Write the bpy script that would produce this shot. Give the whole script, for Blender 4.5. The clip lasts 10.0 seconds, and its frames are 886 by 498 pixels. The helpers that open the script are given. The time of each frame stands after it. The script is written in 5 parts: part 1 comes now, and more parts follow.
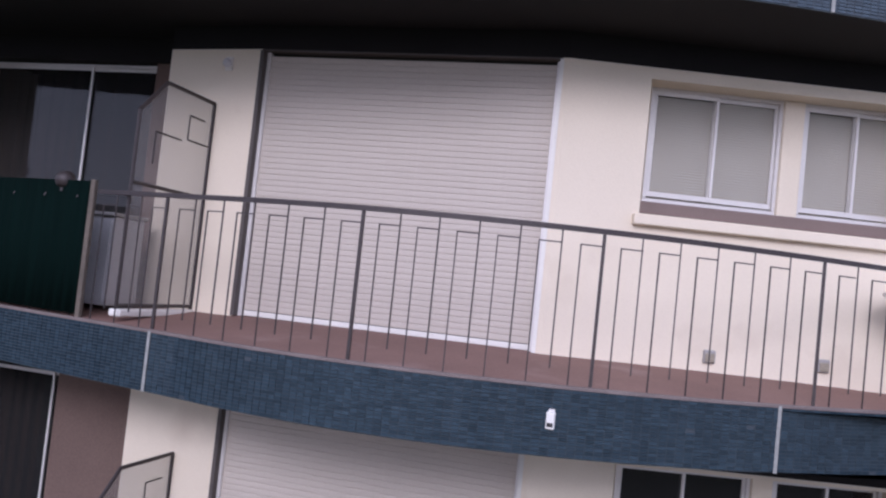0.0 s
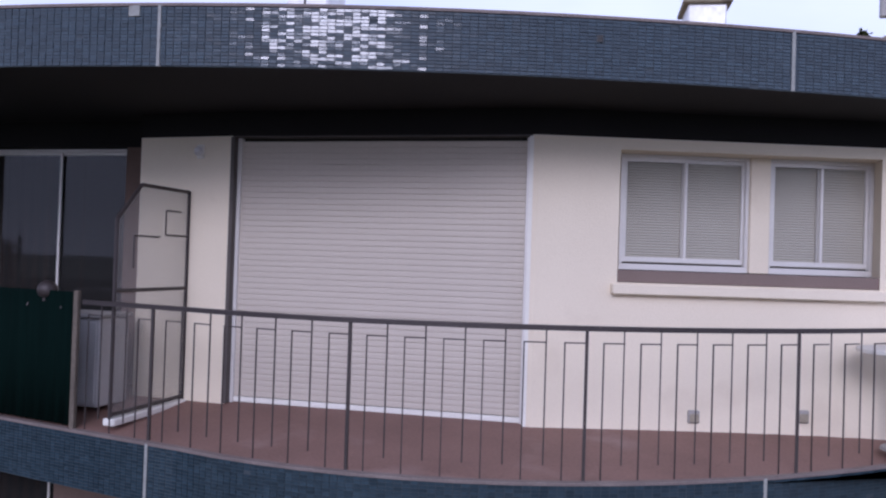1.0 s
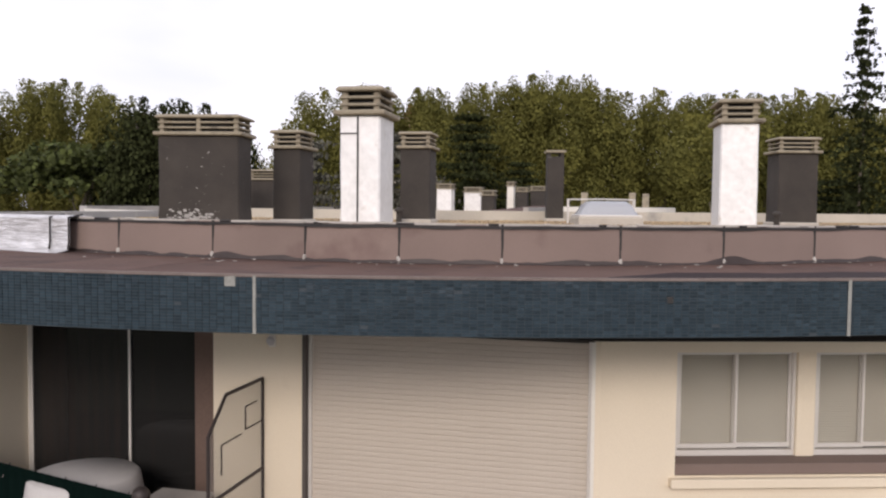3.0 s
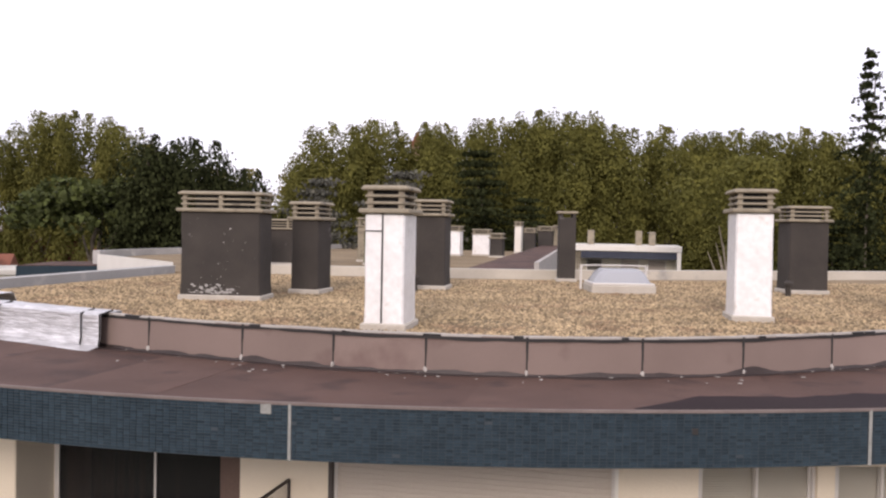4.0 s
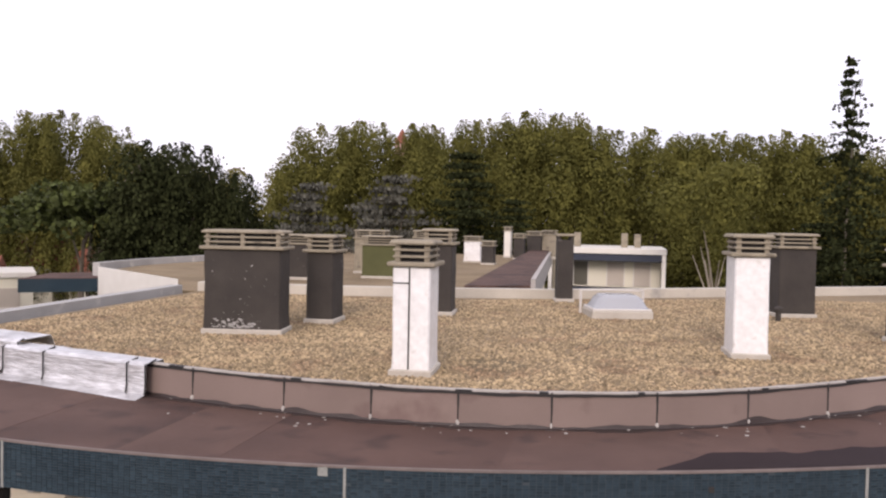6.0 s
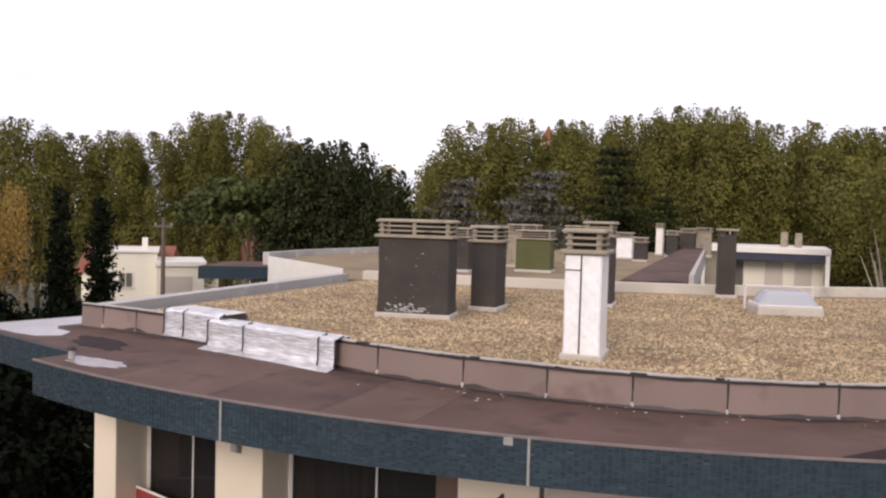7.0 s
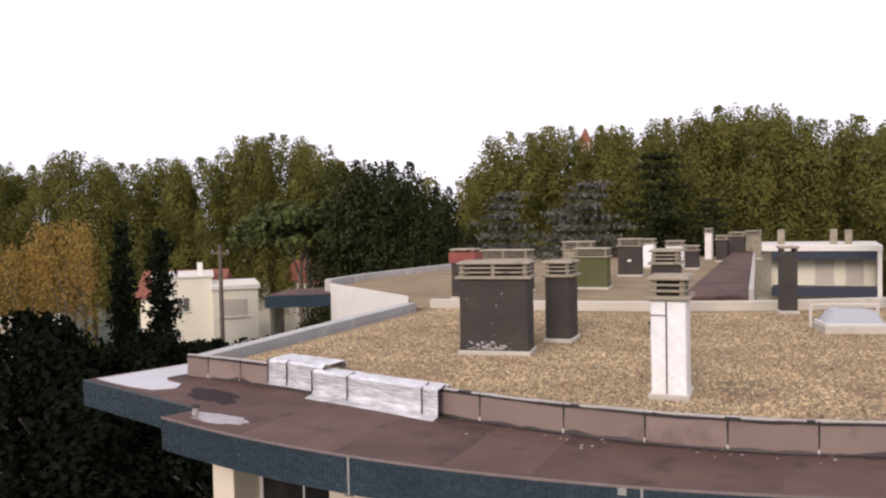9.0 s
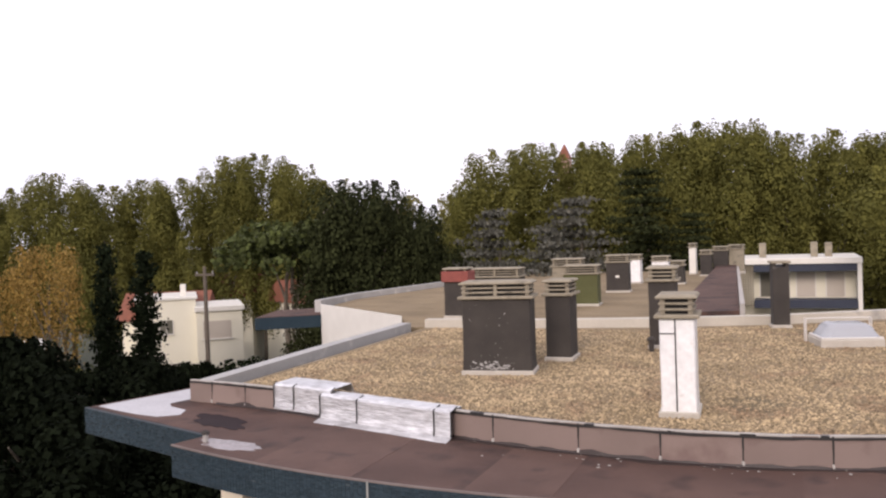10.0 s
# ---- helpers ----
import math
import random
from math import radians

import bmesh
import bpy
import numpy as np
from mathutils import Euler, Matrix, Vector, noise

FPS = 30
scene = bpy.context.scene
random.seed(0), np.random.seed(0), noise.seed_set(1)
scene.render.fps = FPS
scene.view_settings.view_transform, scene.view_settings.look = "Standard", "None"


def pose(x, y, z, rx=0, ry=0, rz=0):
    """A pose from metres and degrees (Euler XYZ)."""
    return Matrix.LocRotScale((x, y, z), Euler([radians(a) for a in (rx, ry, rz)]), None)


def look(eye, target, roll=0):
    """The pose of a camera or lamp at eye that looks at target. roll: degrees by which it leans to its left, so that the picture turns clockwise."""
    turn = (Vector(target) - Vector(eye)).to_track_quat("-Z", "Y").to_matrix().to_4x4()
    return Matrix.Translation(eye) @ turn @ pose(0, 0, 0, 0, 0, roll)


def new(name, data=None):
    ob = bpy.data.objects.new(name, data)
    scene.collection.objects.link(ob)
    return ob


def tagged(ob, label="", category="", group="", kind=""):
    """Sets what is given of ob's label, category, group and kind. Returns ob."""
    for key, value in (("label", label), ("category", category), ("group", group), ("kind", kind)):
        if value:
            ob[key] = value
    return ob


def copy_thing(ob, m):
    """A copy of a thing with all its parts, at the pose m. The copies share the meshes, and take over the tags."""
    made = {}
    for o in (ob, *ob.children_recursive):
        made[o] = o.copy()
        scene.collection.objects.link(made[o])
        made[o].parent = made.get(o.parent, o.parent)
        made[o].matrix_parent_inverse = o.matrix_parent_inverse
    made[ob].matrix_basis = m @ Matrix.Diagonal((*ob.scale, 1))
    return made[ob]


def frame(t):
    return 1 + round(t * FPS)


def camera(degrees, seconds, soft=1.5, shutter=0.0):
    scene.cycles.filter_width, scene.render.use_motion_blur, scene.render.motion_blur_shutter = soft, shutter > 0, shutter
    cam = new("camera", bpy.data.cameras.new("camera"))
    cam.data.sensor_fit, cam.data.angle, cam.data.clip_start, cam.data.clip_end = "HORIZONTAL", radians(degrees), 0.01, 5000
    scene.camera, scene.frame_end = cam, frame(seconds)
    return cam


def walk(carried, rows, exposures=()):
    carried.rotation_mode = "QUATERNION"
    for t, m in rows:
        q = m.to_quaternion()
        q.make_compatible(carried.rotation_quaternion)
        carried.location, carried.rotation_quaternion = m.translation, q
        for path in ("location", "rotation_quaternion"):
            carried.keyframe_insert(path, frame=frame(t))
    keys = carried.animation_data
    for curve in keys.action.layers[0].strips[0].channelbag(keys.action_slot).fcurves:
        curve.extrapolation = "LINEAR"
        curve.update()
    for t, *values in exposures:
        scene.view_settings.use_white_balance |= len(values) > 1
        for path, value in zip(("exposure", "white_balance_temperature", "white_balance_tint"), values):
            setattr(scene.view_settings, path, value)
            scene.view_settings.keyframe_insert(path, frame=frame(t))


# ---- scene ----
# seconds, stops, kelvin, tint
EXPOSURES = [
    (0.0, -0.02, 5250, 29), (1.0, -0.34, 5080, 29), (1.5, -0.46, 5700, 16), (2.2, -0.41, 6150, 15),
    (3.3, -0.07, 6380, 20), (5.0, -0.01, 6400, 23), (6.5, -0.06, 6430, 23), (8.0, -0.05, 6450, 22), (10.0, -0.02, 6450, 22),
]

# ---- camera ----
cam = camera(55.75, 10.0, soft=2.25)


def cam_pose(x, y, z, yaw, pitch, roll):
    return pose(x, y, z, 0, 0, yaw) @ pose(0, 0, 0, 90 + pitch) @ pose(0, 0, 0, 0, 0, roll)


PATH = [
    (0.0, cam_pose(2.225, -6.272, 6.012, 15.52, 2.64, 6.09)),
    (0.5, cam_pose(2.229, -6.371, 6.284, 14.91, 0.97, 3.01)),
    (1.0, cam_pose(2.147, -6.427, 6.841, 13.67, 0.91, 1.85)),
    (1.5, cam_pose(1.937, -6.491, 7.453, 10.41, -0.59, -2.45)),
    (2.0, cam_pose(1.663, -6.561, 7.944, 10.74, -0.67, -0.89)),
    (2.2, cam_pose(1.640, -6.610, 8.140, 11.30, -0.15, -0.55)),
    (3.3, cam_pose(1.535, -6.940, 9.167, 13.41, -3.57, 0.61)),
    (3.5, cam_pose(1.486, -6.935, 9.284, 13.64, -2.32, 0.47)),
    (4.0, cam_pose(1.420, -7.080, 9.701, 13.34, -1.38, 1.08)),
    (4.5, cam_pose(1.370, -7.264, 10.106, 13.43, -2.51, 2.23)),
    (5.0, cam_pose(1.312, -7.445, 10.389, 12.96, -3.10, 1.33)),
    (5.2, cam_pose(1.277, -7.499, 10.432, 12.91, -2.93, 2.13)),
    (6.3, cam_pose(1.032, -7.838, 10.338, 12.00, -1.87, 0.67)),
    (6.5, cam_pose(1.007, -7.923, 10.320, 13.66, -2.18, 0.86)),
    (7.0, cam_pose(0.855, -8.202, 10.257, 21.70, -2.35, 1.56)),
    (7.5, cam_pose(0.724, -8.463, 10.355, 23.80, -2.50, -1.08)),
    (8.0, cam_pose(0.593, -8.751, 10.540, 24.11, -3.27, -1.74)),
    (8.5, cam_pose(0.557, -8.895, 10.811, 24.40, -2.47, -1.17)),
    (9.0, cam_pose(0.495, -9.085, 10.909, 24.20, -2.17, -1.17)),
    (9.5, cam_pose(0.332, -9.073, 10.927, 23.21, -3.05, -1.05)),
    (10.0, cam_pose(0.165, -9.292, 10.986, 22.70, -1.05, -1.96)),
]
walk(cam, PATH, EXPOSURES)

# ---- world and sun ----
SUN_AZ, SUN_EL = radians(177), radians(24)   # azimuth from +y, clockwise
world = bpy.data.worlds.new("sky")
scene.world = world
world.use_nodes = True
wn, wl = world.node_tree.nodes, world.node_tree.links
wn.clear()
w_out = wn.new("ShaderNodeOutputWorld")
w_bg = wn.new("ShaderNodeBackground")
w_sky = wn.new("ShaderNodeTexSky")
w_sky.sky_type = "NISHITA"
w_sky.sun_disc = False
w_sky.sun_elevation, w_sky.sun_rotation = SUN_EL, SUN_AZ
w_sky.dust_density = 4.0
w_dim = wn.new("ShaderNodeMixRGB")
w_dim.blend_type = "MULTIPLY"
w_dim.inputs[0].default_value = 1.0
w_dim.inputs[2].default_value = (0.10, 0.10, 0.10, 1)
wl.new(w_sky.outputs[0], w_dim.inputs[1])
w_co = wn.new("ShaderNodeTexCoord")
w_map = wn.new("ShaderNodeMapping")
w_map.inputs["Scale"].default_value = (1.0, 1.0, 2.6)
wl.new(w_co.outputs["Generated"], w_map.inputs[0])
w_noise = wn.new("ShaderNodeTexNoise")
w_noise.inputs["Scale"].default_value = 2.2
w_noise.inputs["Detail"].default_value = 5.0
w_noise.inputs["Roughness"].default_value = 0.5
wl.new(w_map.outputs[0], w_noise.inputs["Vector"])
w_ramp = wn.new("ShaderNodeValToRGB")
w_ramp.color_ramp.elements[0].position, w_ramp.color_ramp.elements[1].position = 0.25, 0.62
w_ramp.color_ramp.elements[0].color = (0.92, 0.96, 1.06, 1)
w_ramp.color_ramp.elements[1].color = (1.25, 1.25, 1.27, 1)
wl.new(w_noise.outputs[0], w_ramp.inputs[0])
w_mix = wn.new("ShaderNodeMixRGB")
w_mix.inputs[0].default_value = 0.86
wl.new(w_dim.outputs[0], w_mix.inputs[1])
wl.new(w_ramp.outputs[0], w_mix.inputs[2])
wl.new(w_mix.outputs[0], w_bg.inputs[0])
w_bg.inputs[1].default_value = 1.10
wl.new(w_bg.outputs[0], w_out.inputs[0])
sun = new("sun", bpy.data.lights.new("sun", "SUN"))
sun.data.energy, sun.data.angle, sun.data.color = 1.7, radians(18), (1.0, 0.92, 0.80)
sun.matrix_world = look((0, 0, 0), (-math.sin(SUN_AZ) * math.cos(SUN_EL), -math.cos(SUN_AZ) * math.cos(SUN_EL), -math.sin(SUN_EL)))
sun.location = (-20, -30, 60)


# ---- materials ----
def mat(name, c1, c2=None, rough=0.8, scale=6.0, fine=60.0, bump=0.15, metal=0.0, mix=1.0, stain=None, stain_scale=1.5, stain_at=0.6,
        rand=0.0, island=0.0, spec=0.4, trans=0.0, stretch=(1, 1, 1)):
    """Base colour varied at two scales, an optional stain colour, random shade by object or island, fine bump."""
    m = bpy.data.materials.new(name)
    m.use_nodes = True
    n, l = m.node_tree.nodes, m.node_tree.links
    b = n["Principled BSDF"]
    b.inputs["Roughness"].default_value, b.inputs["Metallic"].default_value = rough, metal
    b.inputs["Specular IOR Level"].default_value = spec
    co = n.new("ShaderNodeTexCoord")
    mp = n.new("ShaderNodeMapping")
    mp.inputs["Scale"].default_value = stretch
    l.new(co.outputs["Object"], mp.inputs[0])
    big, small = n.new("ShaderNodeTexNoise"), n.new("ShaderNodeTexNoise")
    for node, s in ((big, scale), (small, fine)):
        node.inputs["Scale"].default_value, node.inputs["Detail"].default_value = s, 4.0
        l.new(mp.outputs[0], node.inputs["Vector"])
    c2 = c2 or tuple(v * 0.75 for v in c1)
    ramp = n.new("ShaderNodeValToRGB")
    ramp.color_ramp.elements[0].position, ramp.color_ramp.elements[1].position = 0.3, 0.7
    ramp.color_ramp.elements[0].color, ramp.color_ramp.elements[1].color = (*c2, 1), (*c1, 1)
    blend = n.new("ShaderNodeMath")
    blend.operation = "MULTIPLY_ADD"
    blend.inputs[1].default_value = 0.5
    half = n.new("ShaderNodeMath")
    half.operation = "MULTIPLY"
    half.inputs[1].default_value = 0.5
    l.new(big.outputs[0], blend.inputs[0])
    l.new(small.outputs[0], half.inputs[0])
    l.new(half.outputs[0], blend.inputs[2])
    l.new(blend.outputs[0], ramp.inputs[0])
    colour = ramp.outputs[0]
    if stain:
        st = n.new("ShaderNodeTexNoise")
        st.inputs["Scale"].default_value, st.inputs["Detail"].default_value = stain_scale, 6.0
        l.new(mp.outputs[0], st.inputs["Vector"])
        sr = n.new("ShaderNodeValToRGB")
        sr.color_ramp.elements[0].position, sr.color_ramp.elements[1].position = stain_at, stain_at + 0.12
        l.new(st.outputs[0], sr.inputs[0])
        mx = n.new("ShaderNodeMixRGB")
        mx.inputs[2].default_value = (*stain, 1)
        l.new(sr.outputs[0], mx.inputs[0])
        l.new(colour, mx.inputs[1])
        colour = mx.outputs[0]
    if rand or island:
        if island:
            src = n.new("ShaderNodeNewGeometry").outputs["Random Per Island"]
        else:
            src = n.new("ShaderNodeObjectInfo").outputs["Random"]
        rg = n.new("ShaderNodeMapRange")
        amount = rand or island
        rg.inputs["To Min"].default_value, rg.inputs["To Max"].default_value = 1 - amount, 1 + amount
        l.new(src, rg.inputs["Value"])
        hs = n.new("ShaderNodeHueSaturation")
        l.new(rg.outputs[0], hs.inputs["Value"])
        l.new(colour, hs.inputs["Color"])
        colour = hs.outputs[0]
    l.new(colour, b.inputs["Base Color"])
    if trans:
        b.inputs["Transmission Weight"].default_value = 0.0
        tr = n.new("ShaderNodeBsdfTranslucent")
        l.new(colour, tr.inputs[0])
        ms = n.new("ShaderNodeMixShader")
        ms.inputs[0].default_value = trans
        l.new(b.outputs[0], ms.inputs[1])
        l.new(tr.outputs[0], ms.inputs[2])
        l.new(ms.outputs[0], n["Material Output"].inputs[0])
    if bump:
        bp = n.new("ShaderNodeBump")
        bp.inputs["Strength"].default_value, bp.inputs["Distance"].default_value = bump, 0.02
        l.new(small.outputs[0], bp.inputs["Height"])
        l.new(bp.outputs[0], b.inputs["Normal"])
    return m


M_STUCCO = mat("cream_stucco", (0.80, 0.705, 0.55), (0.72, 0.63, 0.485), 0.9, 1.2, 90, 0.25, stain=(0.65, 0.555, 0.425), stain_scale=0.9, stain_at=0.60)
M_WHITE = mat("white_paint", (0.80, 0.77, 0.70), (0.70, 0.67, 0.60), 0.6, 2.0, 70, 0.1)
M_SLAB = mat("concrete", (0.42, 0.40, 0.37), (0.30, 0.28, 0.26), 0.9, 2.0, 60, 0.2)
# near black: the shade under the slabs is put into this colour
M_SOFFIT_SHADE = mat("shade_soffit", (0.013, 0.011, 0.010), (0.008, 0.007, 0.007), 0.9, 2.0, 60, 0.2)
M_FLOOR = mat("red_terrace_floor", (0.265, 0.155, 0.122), (0.165, 0.092, 0.072), 0.7, 1.8, 50, 0.15, stain=(0.30, 0.20, 0.17), stain_scale=1.2, stain_at=0.6)
M_TILE = mat("blue_mosaic", (0.039, 0.061, 0.077), (0.023, 0.038, 0.051), 0.12, 1.3, 40, 0.0, island=0.26, spec=0.55)
M_GROUT = mat("mosaic_grout", (0.06, 0.075, 0.085), (0.035, 0.045, 0.055), 0.8, 3.0, 60, 0.1)
M_JOINT = mat("joint_sealant", (0.34, 0.34, 0.315), (0.22, 0.22, 0.20), 0.7, 8, 60, 0.1)
M_FELT = mat("brown_roofing_felt", (0.270, 0.202, 0.173), (0.19, 0.14, 0.119), 0.85, 1.1, 220, 0.35, stain=(0.13, 0.08, 0.07), stain_scale=0.9, stain_at=0.58, rand=0.10)
M_LEDGE = mat("brown_ledge_felt", (0.140, 0.083, 0.065), (0.066, 0.039, 0.032), 0.75, 1.1, 160, 0.4, spec=0.2, stain=(0.052, 0.034, 0.03), stain_scale=1.3, stain_at=0.52)
M_SHEET = mat("weathered_felt_sheet", (0.148, 0.090, 0.071), (0.080, 0.049, 0.040), 0.78, 1.6, 160, 0.4, spec=0.2, stain=(0.07, 0.046, 0.04), stain_scale=2.0, stain_at=0.58, rand=0.09)
M_GRIME = mat("damp_grime", (0.05, 0.034, 0.03), (0.03, 0.022, 0.02), 0.45, 5, 80, 0.3)
M_SEAM = mat("bitumen_seam", (0.03, 0.027, 0.025), (0.02, 0.018, 0.018), 0.6, 8, 80, 0.2)
M_CAP = mat("pale_parapet_edge", (0.50, 0.47, 0.43), (0.32, 0.29, 0.26), 0.75, 5, 90, 0.2)
M_LIP = mat("felt_lip", (0.24, 0.195, 0.175), (0.13, 0.10, 0.09), 0.8, 4, 90, 0.2)
M_KERB = mat("grey_flashing", (0.47, 0.455, 0.43), (0.31, 0.30, 0.28), 0.55, 1.2, 60, 0.15, stain=(0.60, 0.58, 0.52), stain_scale=1.6, stain_at=0.58)
M_KERBW = mat("cream_kerb_paint", (0.60, 0.555, 0.47), (0.42, 0.385, 0.32), 0.7, 1.4, 60, 0.2, stain=(0.33, 0.31, 0.28), stain_scale=1.8, stain_at=0.6)
M_GRAVEL = mat("roof_gravel", (0.32, 0.24, 0.14), (0.15, 0.11, 0.062), 0.95, 0.7, 28, 0.9, stain=(0.24, 0.18, 0.11), stain_scale=0.35, stain_at=0.58)
# darker gravel colour for a chimney's cast shadow
M_GRAVEL_SHADOW = mat("shadowed_gravel", (0.19, 0.145, 0.08), (0.10, 0.075, 0.042), 0.95, 3.0, 28, 0.9)
M_PEBBLE = mat("pebble", (0.44, 0.335, 0.20), (0.20, 0.15, 0.085), 0.9, 1.1, 30, 0.2, island=0.62, stain=(0.25, 0.175, 0.105), stain_scale=1.4, stain_at=0.53)
M_SLATE = mat("dark_felt_chimney", (0.066, 0.056, 0.047), (0.030, 0.026, 0.023), 0.80, 2.2, 90, 0.4, stain=(0.20, 0.185, 0.17), stain_scale=7.0, stain_at=0.685)
M_GREEN = mat("green_felt_chimney", (0.105, 0.108, 0.042), (0.075, 0.078, 0.03), 0.85, 2, 150, 0.3)
M_ALU = mat("aluminised_felt", (0.91, 0.905, 0.89), (0.72, 0.715, 0.70), 0.42, 3.5, 14, 0.16, metal=0.1, stain=(0.56, 0.53, 0.48), stain_scale=5.5, stain_at=0.64, spec=0.5)
M_FOIL = mat("crumpled_foil", (0.93, 0.93, 0.94), (0.36, 0.35, 0.345), 0.34, 6, 18, 1.0, metal=0.45, stretch=(0.4, 0.4, 3.0))
M_MORTAR = mat("mortar_base", (0.56, 0.52, 0.45), (0.42, 0.38, 0.32), 0.9, 5, 60, 0.3)
M_CONC = mat("weathered_concrete", (0.37, 0.325, 0.24), (0.22, 0.19, 0.14), 0.95, 5, 60, 0.4, stain=(0.15, 0.13, 0.10), stain_scale=4.0, stain_at=0.58)
M_BRICK = mat("red_brick", (0.30, 0.09, 0.07), (0.20, 0.06, 0.05), 0.9, 6, 60, 0.3)
M_IRON = mat("dark_brown_metal", (0.060, 0.048, 0.045), (0.04, 0.032, 0.03), 0.5, 6, 60, 0.1, metal=0.2)
M_SHUT = mat("beige_shutter", (0.56, 0.50, 0.42), (0.50, 0.44, 0.37), 0.55, 1.0, 50, 0.08)
M_ALUFR = mat("aluminium_frame", (0.72, 0.69, 0.64), (0.62, 0.59, 0.55), 0.4, 4, 60, 0.05, metal=0.15)
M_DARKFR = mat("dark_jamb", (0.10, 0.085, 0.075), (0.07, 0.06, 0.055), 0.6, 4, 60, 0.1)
M_BLIND = mat("white_blind", (0.66, 0.62, 0.53), (0.58, 0.54, 0.46), 0.6, 3, 50, 0.08)
M_CURTAIN = mat("brown_curtain", (0.17, 0.115, 0.09), (0.045, 0.032, 0.027), 0.95, 3, 60, 0.2, spec=0.05, stretch=(4, 4, 0.3))
# backing colour that stands in for the shade inside the rooms
M_ROOM_SHADE = mat("room_shade", (0.05, 0.045, 0.04), (0.03, 0.028, 0.025), 0.95, 2, 40, 0.1)
M_CANVAS = mat("green_canvas", (0.0035, 0.011, 0.009), (0.002, 0.006, 0.005), 0.95, 3, 120, 0.2, spec=0.03, stretch=(6, 6, 0.4))
M_PANEL = mat("brown_panel", (0.17, 0.115, 0.09), (0.12, 0.08, 0.065), 0.8, 2, 60, 0.15)
M_RED = mat("red_cloth", (0.34, 0.055, 0.035), (0.24, 0.04, 0.028), 0.85, 2, 90, 0.15)
M_CLOTH = mat("white_cloth", (0.62, 0.60, 0.58), (0.50, 0.48, 0.47), 0.9, 3, 90, 0.15)
M_BARK = mat("bark", (0.20, 0.17, 0.13), (0.10, 0.085, 0.065), 0.95, 3, 30, 0.5)
M_LEAF = mat("plane_leaves", (0.225, 0.212, 0.054), (0.066, 0.069, 0.021), 0.85, 0.45, 1.6, 0, island=0.10, trans=0.30, spec=0.1)
M_LEAF2 = mat("poplar_leaves", (0.22, 0.195, 0.05), (0.13, 0.125, 0.035), 0.85, 0.25, 1.2, 0, island=0.35, trans=0.3, spec=0.1)
M_PINE = mat("pine_needles", (0.080, 0.098, 0.022), (0.036, 0.046, 0.012), 0.9, 0.4, 3, 0, island=0.4, trans=0.1)
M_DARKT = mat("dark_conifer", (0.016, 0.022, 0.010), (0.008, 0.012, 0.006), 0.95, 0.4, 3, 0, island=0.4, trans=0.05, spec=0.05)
M_DARKPINE = mat("dark_pine", (0.040, 0.046, 0.018), (0.018, 0.022, 0.009), 0.95, 0.3, 2, 0, island=0.4, trans=0.05, spec=0.05)
# oak leaves darkened to near black to carry the deep shade
M_OAK_SHADE = mat("shaded_oak_leaves", (0.009, 0.012, 0.006), (0.005, 0.007, 0.004), 0.95, 0.4, 3, 0, island=0.4, spec=0.02)
M_CEDAR = mat("blue_cedar", (0.135, 0.130, 0.102), (0.055, 0.056, 0.044), 0.9, 0.4, 3, 0, island=0.4, trans=0.1)
M_AUTUMN = mat("autumn_leaves", (0.38, 0.245, 0.055), (0.22, 0.135, 0.033), 0.75, 0.4, 3, 0, island=0.35, trans=0.3)
M_GROUND = mat("garden_ground", (0.055, 0.060, 0.030), (0.03, 0.035, 0.018), 0.95, 0.08, 4, 0.3, stain=(0.10, 0.085, 0.06), stain_scale=0.05, stain_at=0.55)
M_HOUSE = mat("pale_house_render", (0.82, 0.78, 0.64), (0.74, 0.70, 0.56), 0.9, 0.6, 30, 0.1)
M_TERRA = mat("terracotta_tiles", (0.27, 0.10, 0.06), (0.18, 0.07, 0.045), 0.85, 1.5, 12, 0.4)
M_NAVY = mat("dark_blue_band", (0.035, 0.045, 0.07), (0.025, 0.03, 0.05), 0.6, 2, 40, 0.1)
M_WOOD = mat("weathered_pole", (0.16, 0.13, 0.10), (0.09, 0.075, 0.06), 0.9, 3, 30, 0.3)


def glass_mat(name, tint, rough=0.05, see=0.6):
    m = bpy.data.materials.new(name)
    m.use_nodes = True
    n, l = m.node_tree.nodes, m.node_tree.links
    b = n["Principled BSDF"]
    b.inputs["Base Color"].default_value = (*tint, 1)
    b.inputs["Roughness"].default_value = rough
    b.inputs["Specular IOR Level"].default_value = 0.45
    tr = n.new("ShaderNodeBsdfTransparent")
    tr.inputs[0].default_value = (0.95, 0.95, 0.94, 1)
    ms = n.new("ShaderNodeMixShader")
    ms.inputs[0].default_value = see
    l.new(b.outputs[0], ms.inputs[1])
    l.new(tr.outputs[0], ms.inputs[2])
    l.new(ms.outputs[0], n["Material Output"].inputs[0])
    return m


M_GLASS = glass_mat("dark_window_glass", (0.02, 0.02, 0.02), 0.03, 0.40)
M_CLEAR = glass_mat("window_glass", (0.10, 0.10, 0.10), 0.03, 0.90)
M_FROST = glass_mat("frosted_panel", (0.40, 0.38, 0.36), 0.30, 0.74)
M_DOME = glass_mat("acrylic_dome", (0.45, 0.47, 0.50), 0.2, 0.25)


# ---- helpers for building ----
rng = random.Random(7)


def link_mesh(name, bm, material, smooth=False):
    me = bpy.data.meshes.new(name)
    bmesh.ops.recalc_face_normals(bm, faces=bm.faces)
    bm.to_mesh(me)
    bm.free()
    if smooth:
        for p in me.polygons:
            p.use_smooth = True
    me.materials.append(material)
    return new(name, me)


